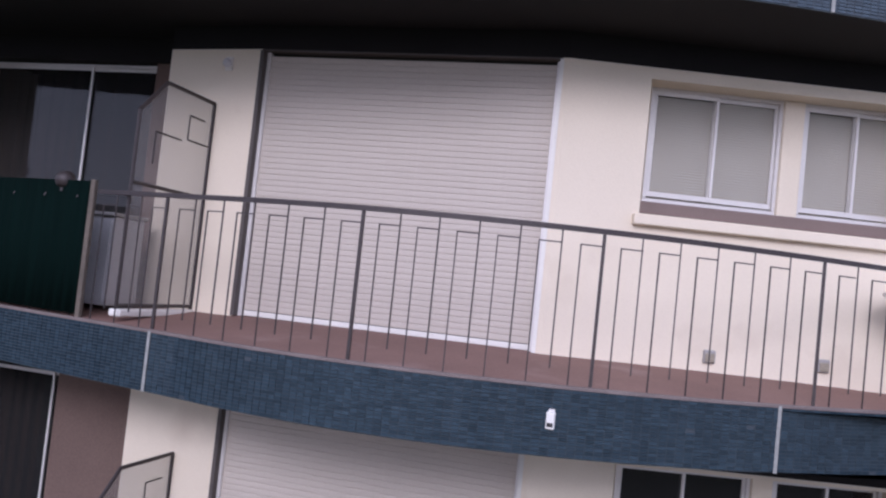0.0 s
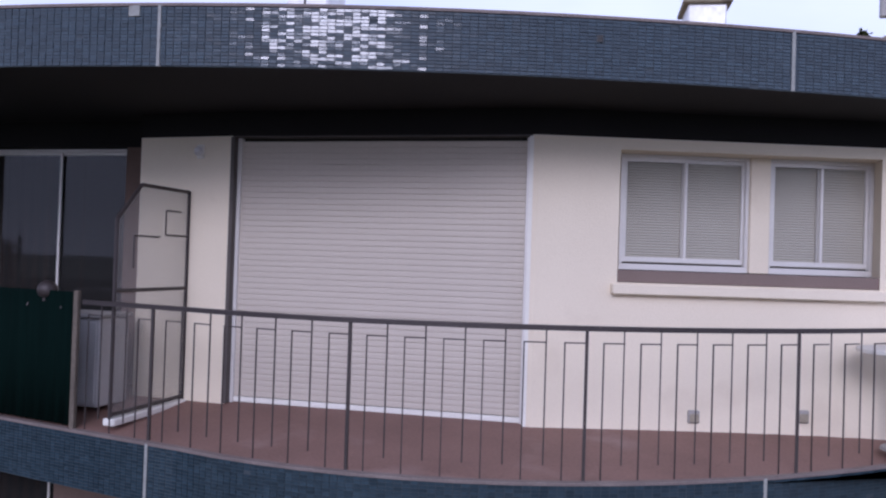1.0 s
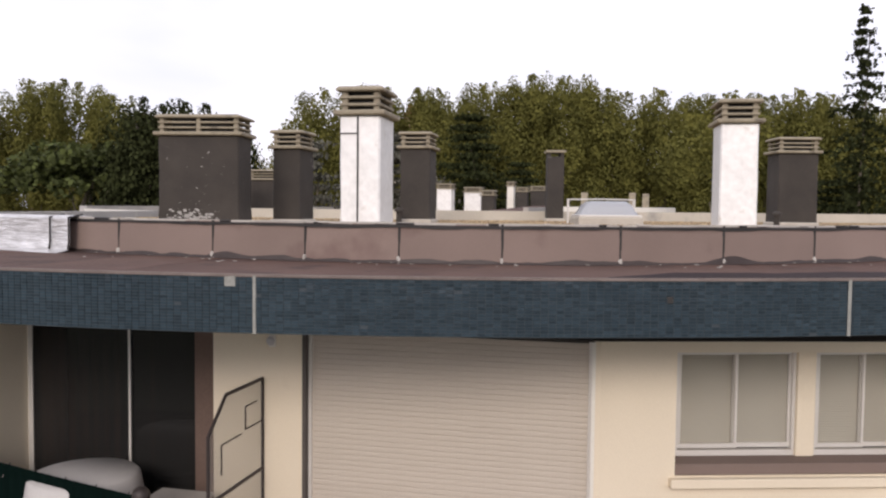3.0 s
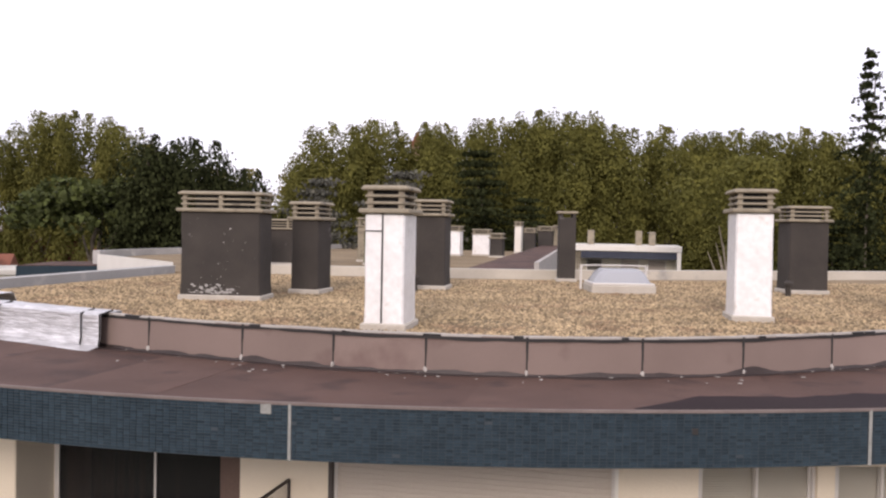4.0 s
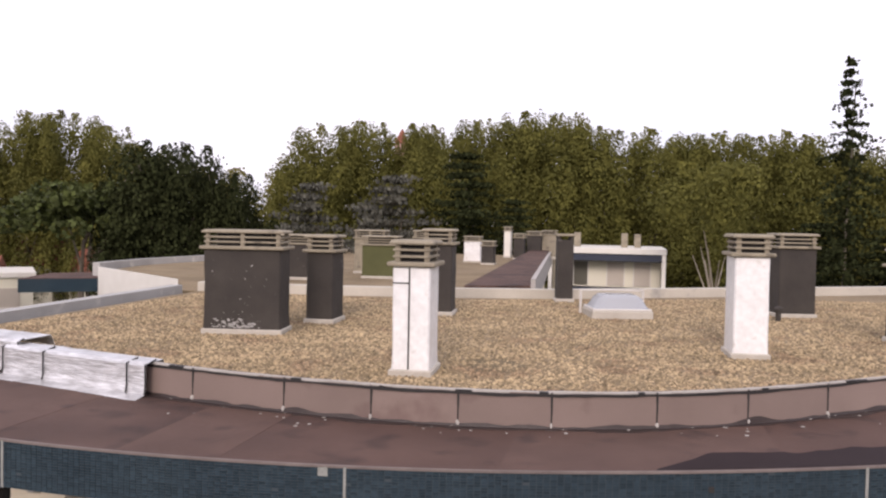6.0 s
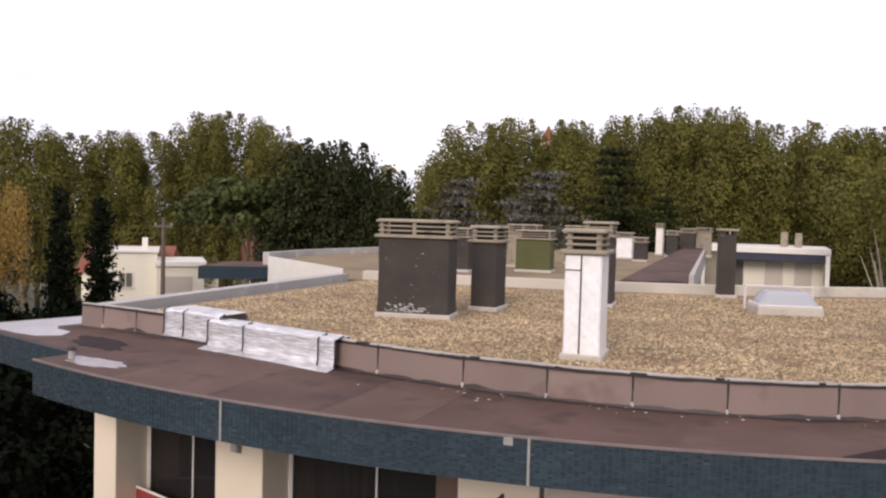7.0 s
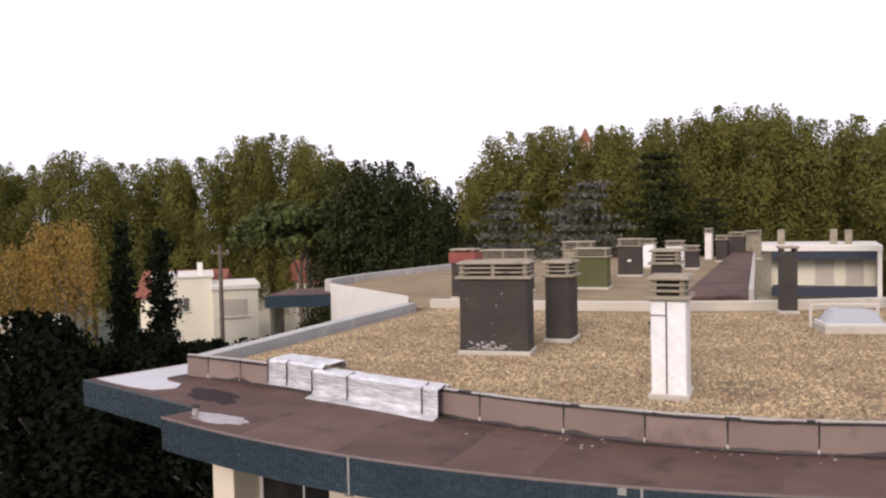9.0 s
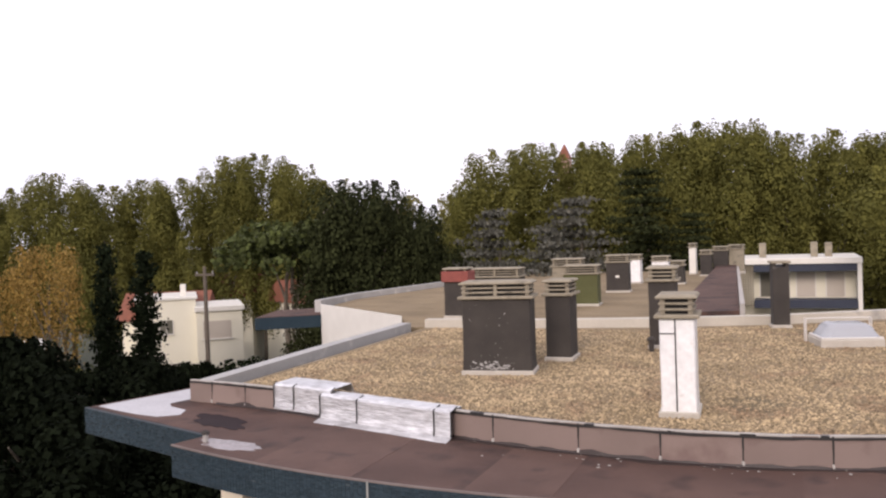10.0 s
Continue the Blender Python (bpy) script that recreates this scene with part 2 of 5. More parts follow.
def part(name, bm, material, parent, label="", smooth=False):
    ob = link_mesh(name, bm, material, smooth)
    ob.parent = parent
    if label:
        tagged(ob, label)
    return ob


def shared(name, me, parent, m):
    """A further object on a mesh that is already made."""
    ob = new(name, me)
    ob.parent = parent
    ob.matrix_basis = m
    return ob


def thing(name, label, category, at=(0, 0, 0), turn=0.0, group="", kind=""):
    ob = new(name)
    ob.empty_display_size = 0.2
    ob.matrix_basis = pose(*at, 0, 0, turn)
    return tagged(ob, label, category, group, kind)


def setting(name, bm, material, label, category="structure"):
    return tagged(link_mesh(name, bm, material), label, category, kind="structure")


def box(bm, x0, x1, y0, y1, z0, z1, bevel=0.0, m=None):
    made = bmesh.ops.create_cube(bm, size=1.0)["verts"]
    t = Matrix.Translation(((x0 + x1) / 2, (y0 + y1) / 2, (z0 + z1) / 2)) @ Matrix.Diagonal((x1 - x0, y1 - y0, z1 - z0, 1))
    if m is not None:
        t = m @ t
    bmesh.ops.transform(bm, matrix=t, verts=made)
    if bevel:
        edges = list({e for v in made for e in v.link_edges})
        bmesh.ops.bevel(bm, geom=edges, offset=bevel, segments=1, affect="EDGES")
    return bm


def boxes(*rows, bevel=0.0, m=None):
    bm = bmesh.new()
    for r in rows:
        box(bm, *r, bevel=bevel, m=m)
    return bm


def tube(bm, points, radius, sides=6):
    """A round bar along points."""
    rings = []
    pts = [Vector(p) for p in points]
    for i, p in enumerate(pts):
        d = (pts[min(i + 1, len(pts) - 1)] - pts[max(i - 1, 0)]).normalized()
        q = d.to_track_quat("Z", "Y").to_matrix()
        r = radius[i] if isinstance(radius, (list, tuple)) else radius
        rings.append([bm.verts.new(p + q @ Vector((r * math.cos(a * math.tau / sides), r * math.sin(a * math.tau / sides), 0))) for a in range(sides)])
    for a, b in zip(rings, rings[1:]):
        for k in range(sides):
            bm.faces.new((a[k], a[(k + 1) % sides], b[(k + 1) % sides], b[k]))
    bm.faces.new(rings[0][::-1])
    bm.faces.new(rings[-1])
    return bm


def prism(bm, outline, z0, z1):
    """An upright prism over a plan outline; z0 and z1 may be functions of x, y."""
    lo = [bm.verts.new((x, y, z0(x, y) if callable(z0) else z0)) for x, y in outline]
    hi = [bm.verts.new((x, y, z1(x, y) if callable(z1) else z1)) for x, y in outline]
    n = len(outline)
    bm.faces.new(lo[::-1])
    bm.faces.new(hi)
    for i in range(n):
        bm.faces.new((lo[i], lo[(i + 1) % n], hi[(i + 1) % n], hi[i]))
    return bm


def band(bm, outer, inner, z0, z1):
    """A bent slab between two lines of plan points."""
    quads = list(zip(outer, inner))
    rows = [[bm.verts.new((*p, z)) for p, z in ((o, z0), (o, z1), (i, z1), (i, z0))] for o, i in quads]
    for a, b in zip(rows, rows[1:]):
        for k in range(4):
            bm.faces.new((a[k], a[(k + 1) % 4], b[(k + 1) % 4], b[k]))
    bm.faces.new(rows[0][::-1])
    bm.faces.new(rows[-1])
    return bm


def steps(a, b, n):
    return [a + (b - a) * i / n for i in range(n + 1)]


def along(p, q, z=0.0):
    """A frame at p whose x axis runs to q, and the distance."""
    d = Vector((q[0] - p[0], q[1] - p[1], 0))
    return pose(p[0], p[1], z, 0, 0, math.degrees(math.atan2(d.y, d.x))), d.length


# ---- the plan ----
Z_FLOOR, Z_LTOP, Z_LBOT = 5.57, 5.50, 5.08        # balcony floor, lower fascia
Z_RTOP, Z_RBOT, Z_SOFF = 8.45, 8.05, 7.85         # roof fascia, soffit at the wall
Z_PAR, Z_GRAV = 8.79, 8.63                        # parapet top, gravel
STOREY = 2.98
END_X = -7.1                                      # left end of the curved front


def roof_edge(x):
    return 0.0377 * x * x + 0.2 * x - 1.46


def low_edge(x):
    if x < -1.0:
        return -1.212 - 0.22 * (x + 1.0) + 0.012 * (x + 1.0) ** 2
    return 0.125 * x * x - 0.0832 * x - 1.42


def par_edge(x):
    return (0.0053 * x + 0.081) * x * x + 0.135 * x - 0.05 if x < 3.2 else 1.385 + 0.79 * (x - 3.2) + 0.02 * (x - 3.2) ** 2


def wall_line(x):
    if x < -1.25:
        return -0.10 * (x + 1.25)
    if x < 1.32:
        return 0.0
    return 0.295 * (x - 1.32)


X_RIGHT = 9.0

# ---- ground ----
bm = bmesh.new()
bmesh.ops.create_grid(bm, x_segments=60, y_segments=60, size=900)
for v in bm.verts:
    v.co.z = 0.15 * noise.noise(v.co * 0.02) if v.co.length > 60 else 0.0
setting("ground", bm, M_GROUND, "dark garden ground of grass and earth", "ground")

# ---- roof slab with its tiled fascia ----
xs = steps(END_X, X_RIGHT, 48)
front = [(x, roof_edge(x)) for x in xs]
bm = bmesh.new()
rim = [(x, y + 0.02) for x, y in front]
deck = rim + [(13.0, 5.6), (16.0, 20.5), (8.0, 15.8), (0.0, 11.3), (-8.7, 9.9), (-9.35, 3.2), (-10.15, 0.62), (-6.95, -0.42)]


def soffit_z(x, y):
    return Z_RBOT + 0.01 if x < -6.9 or (x < 9.1 and y < roof_edge(x) + 0.1) else Z_SOFF


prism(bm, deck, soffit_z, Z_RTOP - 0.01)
roof_slab = setting("roof_slab", bm, M_SOFFIT_SHADE, "concrete roof slab, shade under it put into a near-black colour", "roof")

bm = bmesh.new()
band(bm, front, [(x, y + 0.015) for x, y in front], Z_RBOT, Z_RTOP)
band(bm, [(-10.165, 0.60), (-6.98, -0.44)], [(-10.14, 0.64), (-6.96, -0.40)], Z_RBOT, Z_RTOP)
roof_fascia = setting("fascia_roof", bm, M_GROUT, "roof edge clad in small blue glass mosaic tiles", "fascia")


def mosaic(name, curve, x0, x1, z0, z1, rows, length, parent):
    """Rows of small tiles laid along a curved edge, each a thin raised piece."""
    verts, faces = [], []
    h = (z1 - z0) / rows
    r = random.Random(int(100 * z0))
    n = int((x1 - x0) / length)
    lean = [r.uniform(-1, 1) for i in range(n)]
    for j in range(rows):
        for i in range(n):
            a, b = x0 + i * length + 0.0025, x0 + (i + 1) * length - 0.0025
            if r.random() < 0.003 or b > x1:
                continue
            o = 0.004 + 0.003 * r.random()
            lo, hi = z0 + j * h + 0.0028, z0 + (j + 1) * h - 0.0028
            k = len(verts)
            ya, yb = curve(a), curve(b)
            tilt = 0.0030 * (r.random() - 0.5) + 0.0012 * lean[i]
            o2 = o + 0.0016 * (r.random() - 0.5)
            verts += [(a, ya - o, lo), (b, yb - o - tilt, lo), (b, yb - o2 - tilt, hi), (a, ya - o2, hi), (a, ya, lo), (b, yb, lo), (b, yb, hi), (a, ya, hi)]
            faces += [(k, k + 1, k + 2, k + 3), (k + 4, k + 5, k + 1, k), (k + 3, k + 2, k + 6, k + 7), (k + 4, k, k + 3, k + 7), (k + 1, k + 5, k + 6, k + 2)]
    me = bpy.data.meshes.new(name)
    me.from_pydata(verts, [], faces)
    me.materials.append(M_TILE)
    ob = new(name, me)
    ob.parent = parent
    return tagged(ob, kind="stuff")


mosaic("mosaic_tiles", roof_edge, END_X, X_RIGHT, Z_RBOT + 0.005, Z_RTOP - 0.012, 17, 0.052, roof_fascia)


def tip_edge(x):
    return 0.60 + (x + 10.165) * (-1.04 / 3.185)


mosaic("mosaic_tiles", tip_edge, -10.16, -7.0, Z_RBOT + 0.005, Z_RTOP - 0.012, 17, 0.052, roof_fascia)

# pale joints between the lengths of fascia, a lost tile and a drain hole
for x in (-3.965, -0.958, 3.06, 6.1):
    bm = boxes((-0.011, 0.011, -0.013, 0.005, Z_RBOT, Z_RTOP))
    ob = part("joint", bm, M_JOINT, roof_fascia, "pale sealant joint")
    ob.location = (x, roof_edge(x), 0)
ob = part("patch", boxes((-0.04, 0.04, -0.012, 0.005, Z_RTOP - 0.075, Z_RTOP - 0.005)), M_JOINT, roof_fascia, "pale patch where tiles are lost")
ob.location = (-1.13, roof_edge(-1.13), 0)
ob = part("drain_hole", boxes((-0.022, 0.022, -0.010, 0.005, Z_RTOP - 0.16, Z_RTOP - 0.115)), M_SEAM, roof_fascia, "dark square drain hole")
ob.location = (1.815, roof_edge(1.815), 0)

# brown felt on the ledge outside the parapet, with a thin lip
bm = bmesh.new()
ledge = [(x, roof_edge(x) + 0.004) for x in xs] + [(9.0, 4.9)] + [(x, par_edge(x) + 0.02) for x in reversed(steps(-8.5, 9.0, 40))] + [(-8.75, 2.0), (-8.9, 3.3), (-9.3, 3.2), (-10.1, 0.64), (-6.95, -0.40)]
prism(bm, ledge, Z_RTOP - 0.008, Z_RTOP + 0.006)
setting("roof_ledge", bm, M_LEDGE, "brown roofing felt ledge, stained and partly wet", "roof")
bm = bmesh.new()
band(bm, [(x, roof_edge(x) - 0.012) for x in xs], [(x, roof_edge(x) + 0.014) for x in xs], Z_RTOP - 0.008, Z_RTOP + 0.012)
setting("trim_roof_edge", bm, M_LIP, "thin pale drip edge along the roof", "trim")

# ---- gravel roof ----
BACK = [(-8.45, 9.95), (-5.6, 10.1), (-3.0, 10.55), (-0.3, 11.35), (2.1, 12.7), (8.0, 16.1), (16.0, 20.8)]
gravel_outline = [(x, par_edge(x) + 0.10) for x in steps(-8.3, 9.0, 30)] + [(13.0, 5.8), (16.0, 20.7)] + BACK[::-1]
bm = bmesh.new()
prism(bm, gravel_outline, Z_RTOP - 0.3, Z_GRAV)
roof_gravel = setting("roof_gravel", bm, M_GRAVEL, "flat roof covered in tan gravel", "roof")


def pebbles(name, outline_test, x0, x1, y0, y1, z, count, size, parent):
    r = random.Random(count)
    verts, faces = [], []
    made = 0
    while made < count:
        x, y = r.uniform(x0, x1), y0 + (y1 - y0) * r.random() ** 1.4
        if not outline_test(x, y):
            continue
        made += 1
        s, a = size * r.uniform(0.5, 1.3), r.random() * math.tau
        c, d = math.cos(a) * s, math.sin(a) * s
        f = r.uniform(0.5, 0.9)
        k = len(verts)
        zc = z + s * r.uniform(0.15, 0.6)
        verts += [(x + c, y + d, z - 0.01), (x - d * f, y + c * f, z - 0.01), (x - c, y - d, z - 0.01), (x + d * f, y - c * f, z - 0.01), (x + c * 0.2, y + d * 0.2, zc)]
        faces += [(k, k + 1, k + 4), (k + 1, k + 2, k + 4), (k + 2, k + 3, k + 4), (k + 3, k, k + 4)]
    me = bpy.data.meshes.new(name)
    me.from_pydata(verts, [], faces)
    me.materials.append(M_PEBBLE)
    ob = new(name, me)
    ob.parent = parent
    return tagged(ob, kind="stuff")


def on_roof(x, y):
    k = 10.1 + max(0.0, (x + 3.0)) * 0.42
    return par_edge(x) + 0.14 < y < k - 0.1


pebbles("pebbles", on_roof, -8.2, 8.0, -0.3, 13.5, Z_GRAV, 105000, 0.042, roof_gravel)

# parapet: felt-covered upstand in panels with bitumen seams
PJ = [-8.76, -8.3, -7.6, -6.9, -6.2, -5.4, -4.7, -3.95, -3.22, -2.13, -1.21, -0.37, 0.49, 1.45, 2.32, 3.17, 3.95, 4.8, 5.6, 6.4, 7.2, 8.0, 8.9]
core = [(x, par_edge(x) + 0.012) for x in steps(-8.76, 9.0, 60)]
bm = bmesh.new()
band(bm, core, [(x, y + 0.12) for x, y in core], Z_RTOP - 0.01, Z_PAR - 0.012)
parapet = setting("parapet_front", bm, M_SEAM, "low parapet wrapped in panels of brown roofing felt", "parapet")
for a, b in zip(PJ, PJ[1:]):
    bm = bmesh.new()
    line = [(x, par_edge(x)) for x in steps(a + 0.008, b - 0.008, 4)]
    band(bm, line, [(x, y + 0.03) for x, y in line], Z_RTOP + 0.004, Z_PAR - 0.004)
    for v in bm.verts:
        if v.co.z < Z_RTOP + 0.05 and v.co.y < par_edge(v.co.x) + 0.01:
            v.co.y -= 0.025
        v.co.y += 0.006 * noise.noise(v.co * 3)
    part("felt_panel", bm, M_FELT, parapet)
for x in PJ[1:]:
    ob = part("seam", boxes((-0.011, 0.011, -0.012, 0.01, Z_RTOP + 0.01, Z_PAR)), M_SEAM, parapet, "black bitumen seam")
    ob.location = (x, par_edge(x), 0)
    bm = bmesh.new()
    bmesh.ops.create_icosphere(bm, subdivisions=2, radius=0.018)
    for v in bm.verts:
        v.co *= 1 + 0.5 * noise.noise(v.co * 60 + Vector((x, 0, 0)))
        v.co.z *= 1.5
    ob = part("sealant_blob", bm, M_CAP, parapet, "white blob of sealant at the foot of a seam")
    ob.location = (x, par_edge(x) - 0.028, Z_RTOP + 0.035)
top = [(x, par_edge(x) - 0.006 + 0.006 * noise.noise(Vector((x * 2.3, 0, 0)))) for x in steps(-8.76, 9.0, 160)]
bm = bmesh.new()
band(bm, top, [(x, y + 0.055 + 0.012 * noise.noise(Vector((x * 3.1, 5, 0)))) for x, y in top], Z_PAR - 0.012, Z_PAR + 0.006)
for v in bm.verts:
    v.co.z += 0.008 * noise.noise(v.co * 1.7) + 0.006 * noise.noise(v.co * 9)
    v.co.y += 0.014 * noise.noise(v.co * 6 + Vector((3, 1, 0)))
part("edge_strip", bm, M_CAP, parapet, "worn pale strip along the parapet top")
bm = bmesh.new()
band(bm, [(x, y - 0.008) for x, y in top], [(x, y + 0.012) for x, y in top], Z_PAR - 0.040, Z_PAR - 0.013)
for v in bm.verts:
    if v.co.z < Z_PAR - 0.03:
        v.co.z += 0.016 * noise.noise(v.co * 2.1) + 0.008 * noise.noise(v.co * 11)
part("edge_line", bm, M_SEAM, parapet, "dark bitumen line under the strip")

# grime washed along the foot of the parapet, and splashes of sealant on the ledge
bm = bmesh.new()
line = steps(-8.2, 8.8, 300)
width = [0.07 + 0.16 * max(0.0, noise.noise(Vector((x * 1.3, 2.0, 0))) + 0.15) + 0.05 * noise.noise(Vector((x * 9, 7.0, 0))) for x in line]
band(bm, [(x, par_edge(x) - 0.03 - max(w, 0.012)) for x, w in zip(line, width)], [(x, par_edge(x) - 0.01) for x in line], Z_RTOP + 0.0065, Z_RTOP + 0.010)
part("grime_band", bm, M_GRIME, parapet, "dark damp grime along the foot of the parapet")
bm = bmesh.new()
for a, b in zip(line, line[1:]):
    ha, hb = [Z_RTOP + 0.022 + 0.08 * max(0.0, noise.noise(Vector((x * 2.3, 4.0, 0))) + 0.1) + 0.02 * abs(noise.noise(Vector((x * 14, 1.0, 0)))) for x in (a, b)]
    ya, yb = par_edge(a), par_edge(b)
    bm.faces.new([bm.verts.new(p) for p in ((a, ya - 0.046, Z_RTOP + 0.008), (b, yb - 0.046, Z_RTOP + 0.008), (b, yb - 0.034, hb), (a, ya - 0.034, ha))])
part("splash_line", bm, M_GRIME, parapet, "dark splash marks on the foot of the parapet")
# overlapping sheets of felt on the ledge, each weathered to its own tone
for a, b in ((-5.6, -4.2), (-2.9, -2.0), (0.2, 1.3), (1.3, 2.45), (3.9, 5.2)):
    bm = bmesh.new()
    cut = steps(a, b, 12)
    band(bm, [(x, roof_edge(x) + 0.04) for x in cut], [(x, par_edge(x) - 0.045 - 0.02 * noise.noise(Vector((x * 4, 0, 0)))) for x in cut], Z_RTOP + 0.0045, Z_RTOP + 0.008)
    tagged(link_mesh("felt_sheet", bm, M_SHEET), "weathered sheet of brown roofing felt on the ledge", "roofing felt", kind="structure")
r = random.Random(21)
for i in range(46):
    x = r.uniform(-3.5, 5.0)
    d = 0.03 + 0.55 * r.random() ** 3
    bm = bmesh.new()
    s = 0.006 + 0.014 * r.random() ** 2
    prism(bm, [(math.cos(k * math.tau / 7) * s * r.uniform(0.6, 1.4), math.sin(k * math.tau / 7) * s * r.uniform(0.6, 1.6)) for k in range(7)], 0.0, 0.004)
    ob = part("splash", bm, M_CAP, parapet, "pale fleck")
    ob.location = (x, par_edge(x) - 0.04 - d, Z_RTOP + 0.0105)
for x in PJ[5:19]:
    for k in range(2):
        bm = bmesh.new()
        w = r.uniform(0.03, 0.11)
        box(bm, -w, w * r.uniform(0.2, 1.0), -0.012, 0.03, -0.012, 0.006, bevel=0.004)
        ob = part("drip", bm, M_CAP if k else M_SEAM, parapet, "patch on the parapet edge")
        xx = x + r.uniform(-0.4, 0.4)
        ob.matrix_basis = pose(xx, par_edge(xx) - 0.006, Z_PAR + 0.004 * k, 0, 0, math.degrees(math.atan(0.0159 * xx * xx + 0.162 * xx + 0.135)))

# side parapet towards the gardens, and the kerb at the back
def kerb(name, points, width, z0, z1, material, label):
    bm = bmesh.new()
    inner = []
    for i, (x, y) in enumerate(points):
        p, q = Vector(points[max(i - 1, 0)]), Vector(points[min(i + 1, len(points) - 1)])
        d = (q - p).normalized()
        inner.append((x - d.y * width, y + d.x * width))
    band(bm, points, inner, z0, z1)
    return setting(name, bm, material, label, "kerb")


kerb("parapet_side", [(-8.48, 1.52), (-8.66, 5.5), (-8.81, 9.9)], 0.28, Z_RTOP - 0.3, Z_PAR - 0.03, M_KERB, "grey metal-covered side parapet of the gravel roof")
kerb("parapet_side_face", [(-8.775, 1.50), (-8.95, 5.5), (-9.1, 9.9)], 0.06, Z_RTOP - 0.02, Z_PAR - 0.05, M_FELT, "brown felt outer face of the side parapet")
kerb("kerb_back", BACK, 0.30, Z_RTOP - 0.3, Z_GRAV + 0.21, M_KERBW, "low grey and white kerb between two roofs")


# ---- storeys of the curved front ----
def wall_piece(rows, z0, z1, thick, name, material=M_STUCCO, label="smooth cream rendered wall"):
    bm = bmesh.new()
    line = [(x, wall_line(x)) for x in rows]
    band(bm, line, [(x, y + thick) for x, y in line], z0, z1)
    return setting(name, bm, material, label, "wall")


def shutter(x0, x1, z0, z1):
    """A closed roller shutter in its reveal."""
    t = thing("roller_shutter", "closed beige roller shutter of narrow slats over a balcony door", "shutter", (0, wall_line(0) + 0.09, 0), group="roller shutters")
    pitch, n = 0.048, int((z1 - z0 - 0.05) / 0.048)
    bm = bmesh.new()
    prof = [(0.0, 0.0), (-0.0035, 0.007), (-0.0045, 0.024), (-0.0035, 0.041), (0.0, 0.047), (0.012, 0.047), (0.012, 0.0)]
    a = [bm.verts.new((x0 + 0.03, y, z)) for y, z in prof]
    b = [bm.verts.new((x1 - 0.03, y, z)) for y, z in prof]
    for i in range(len(prof)):
        bm.faces.new((a[i], b[i], b[(i + 1) % len(prof)], a[(i + 1) % len(prof)]))
    first = part("slat", bm, M_SHUT, t)
    first.location.z = z0 + 0.055
    for i in range(1, n):
        shared("slat", first.data, t, pose(0, 0, z0 + 0.055 + i * pitch))
    part("bottom_bar", boxes((x0 + 0.02, x1 - 0.02, -0.012, 0.02, z0 + 0.005, z0 + 0.05), bevel=0.006), M_WHITE, t, "white bottom bar")
    part("guide", boxes((x0 - 0.002, x0 + 0.03, -0.03, 0.03, z0, z1), bevel=0.004), M_ALUFR, t, "pale metal guide")
    part("guide", boxes((x1 - 0.03, x1 + 0.002, -0.03, 0.03, z0, z1), bevel=0.004), M_ALUFR, t, "pale metal guide")
    part("backing", boxes((x0, x1, 0.03, 0.05, z0, z1)), M_ROOM_SHADE, t)
    return t


def sash_window(name, p, q, z0, z1, label="", blind=True, group="", setback=0.06):
    """Two panes that slide in a pale frame, with a white blind drawn behind the glass."""
    m, w = along(p, q)
    t = thing(name, label, "window", group=group, kind="structure")
    t.matrix_basis = m @ pose(setback * (q[1] - p[1]) / (q[0] - p[0]), setback, 0)
    f = 0.03
    part("window_frame", boxes((0, w, 0, 0.06, z0, z0 + f + 0.02), (0, w, 0, 0.06, z1 - f, z1), (0, f, 0, 0.06, z0 + f + 0.02, z1 - f), (w - f, w, 0, 0.06, z0 + f + 0.02, z1 - f), bevel=0.004), M_ALUFR, t, "pale aluminium frame")
    for k, (a, b, y) in enumerate(((f, w / 2 + 0.02, 0.006), (w / 2 - 0.02, w - f, 0.030))):
        s = part("sash", boxes((a, b, y, y + 0.022, z0 + 0.065, z0 + 0.105), (a, b, y, y + 0.022, z1 - f - 0.03, z1 - f), (a, a + 0.024, y, y + 0.022, z0 + 0.105, z1 - f - 0.03), (b - 0.024, b, y, y + 0.022, z0 + 0.105, z1 - f - 0.03), bevel=0.003), M_ALUFR, t)
        g = part("pane", boxes((a + 0.03, b - 0.03, y + 0.008, y + 0.013, z0 + 0.10, z1 - f - 0.025)), M_CLEAR if blind else M_GLASS, s, "reflecting window pane")
        g.visible_shadow = False
    if blind:
        bm = bmesh.new()
        n = int((z1 - z0 - 0.1) / 0.022)
        for i in range(n):
            z = z0 + 0.06 + i * 0.022
            box(bm, f, w - f, 0.058, 0.064, z, z + 0.019)
        part("blind", bm, M_BLIND, t, "closed white slatted blind")
    part("backing", boxes((0, w, 0.10, 0.12, z0, z1)), M_ROOM_SHADE, t)
    return t


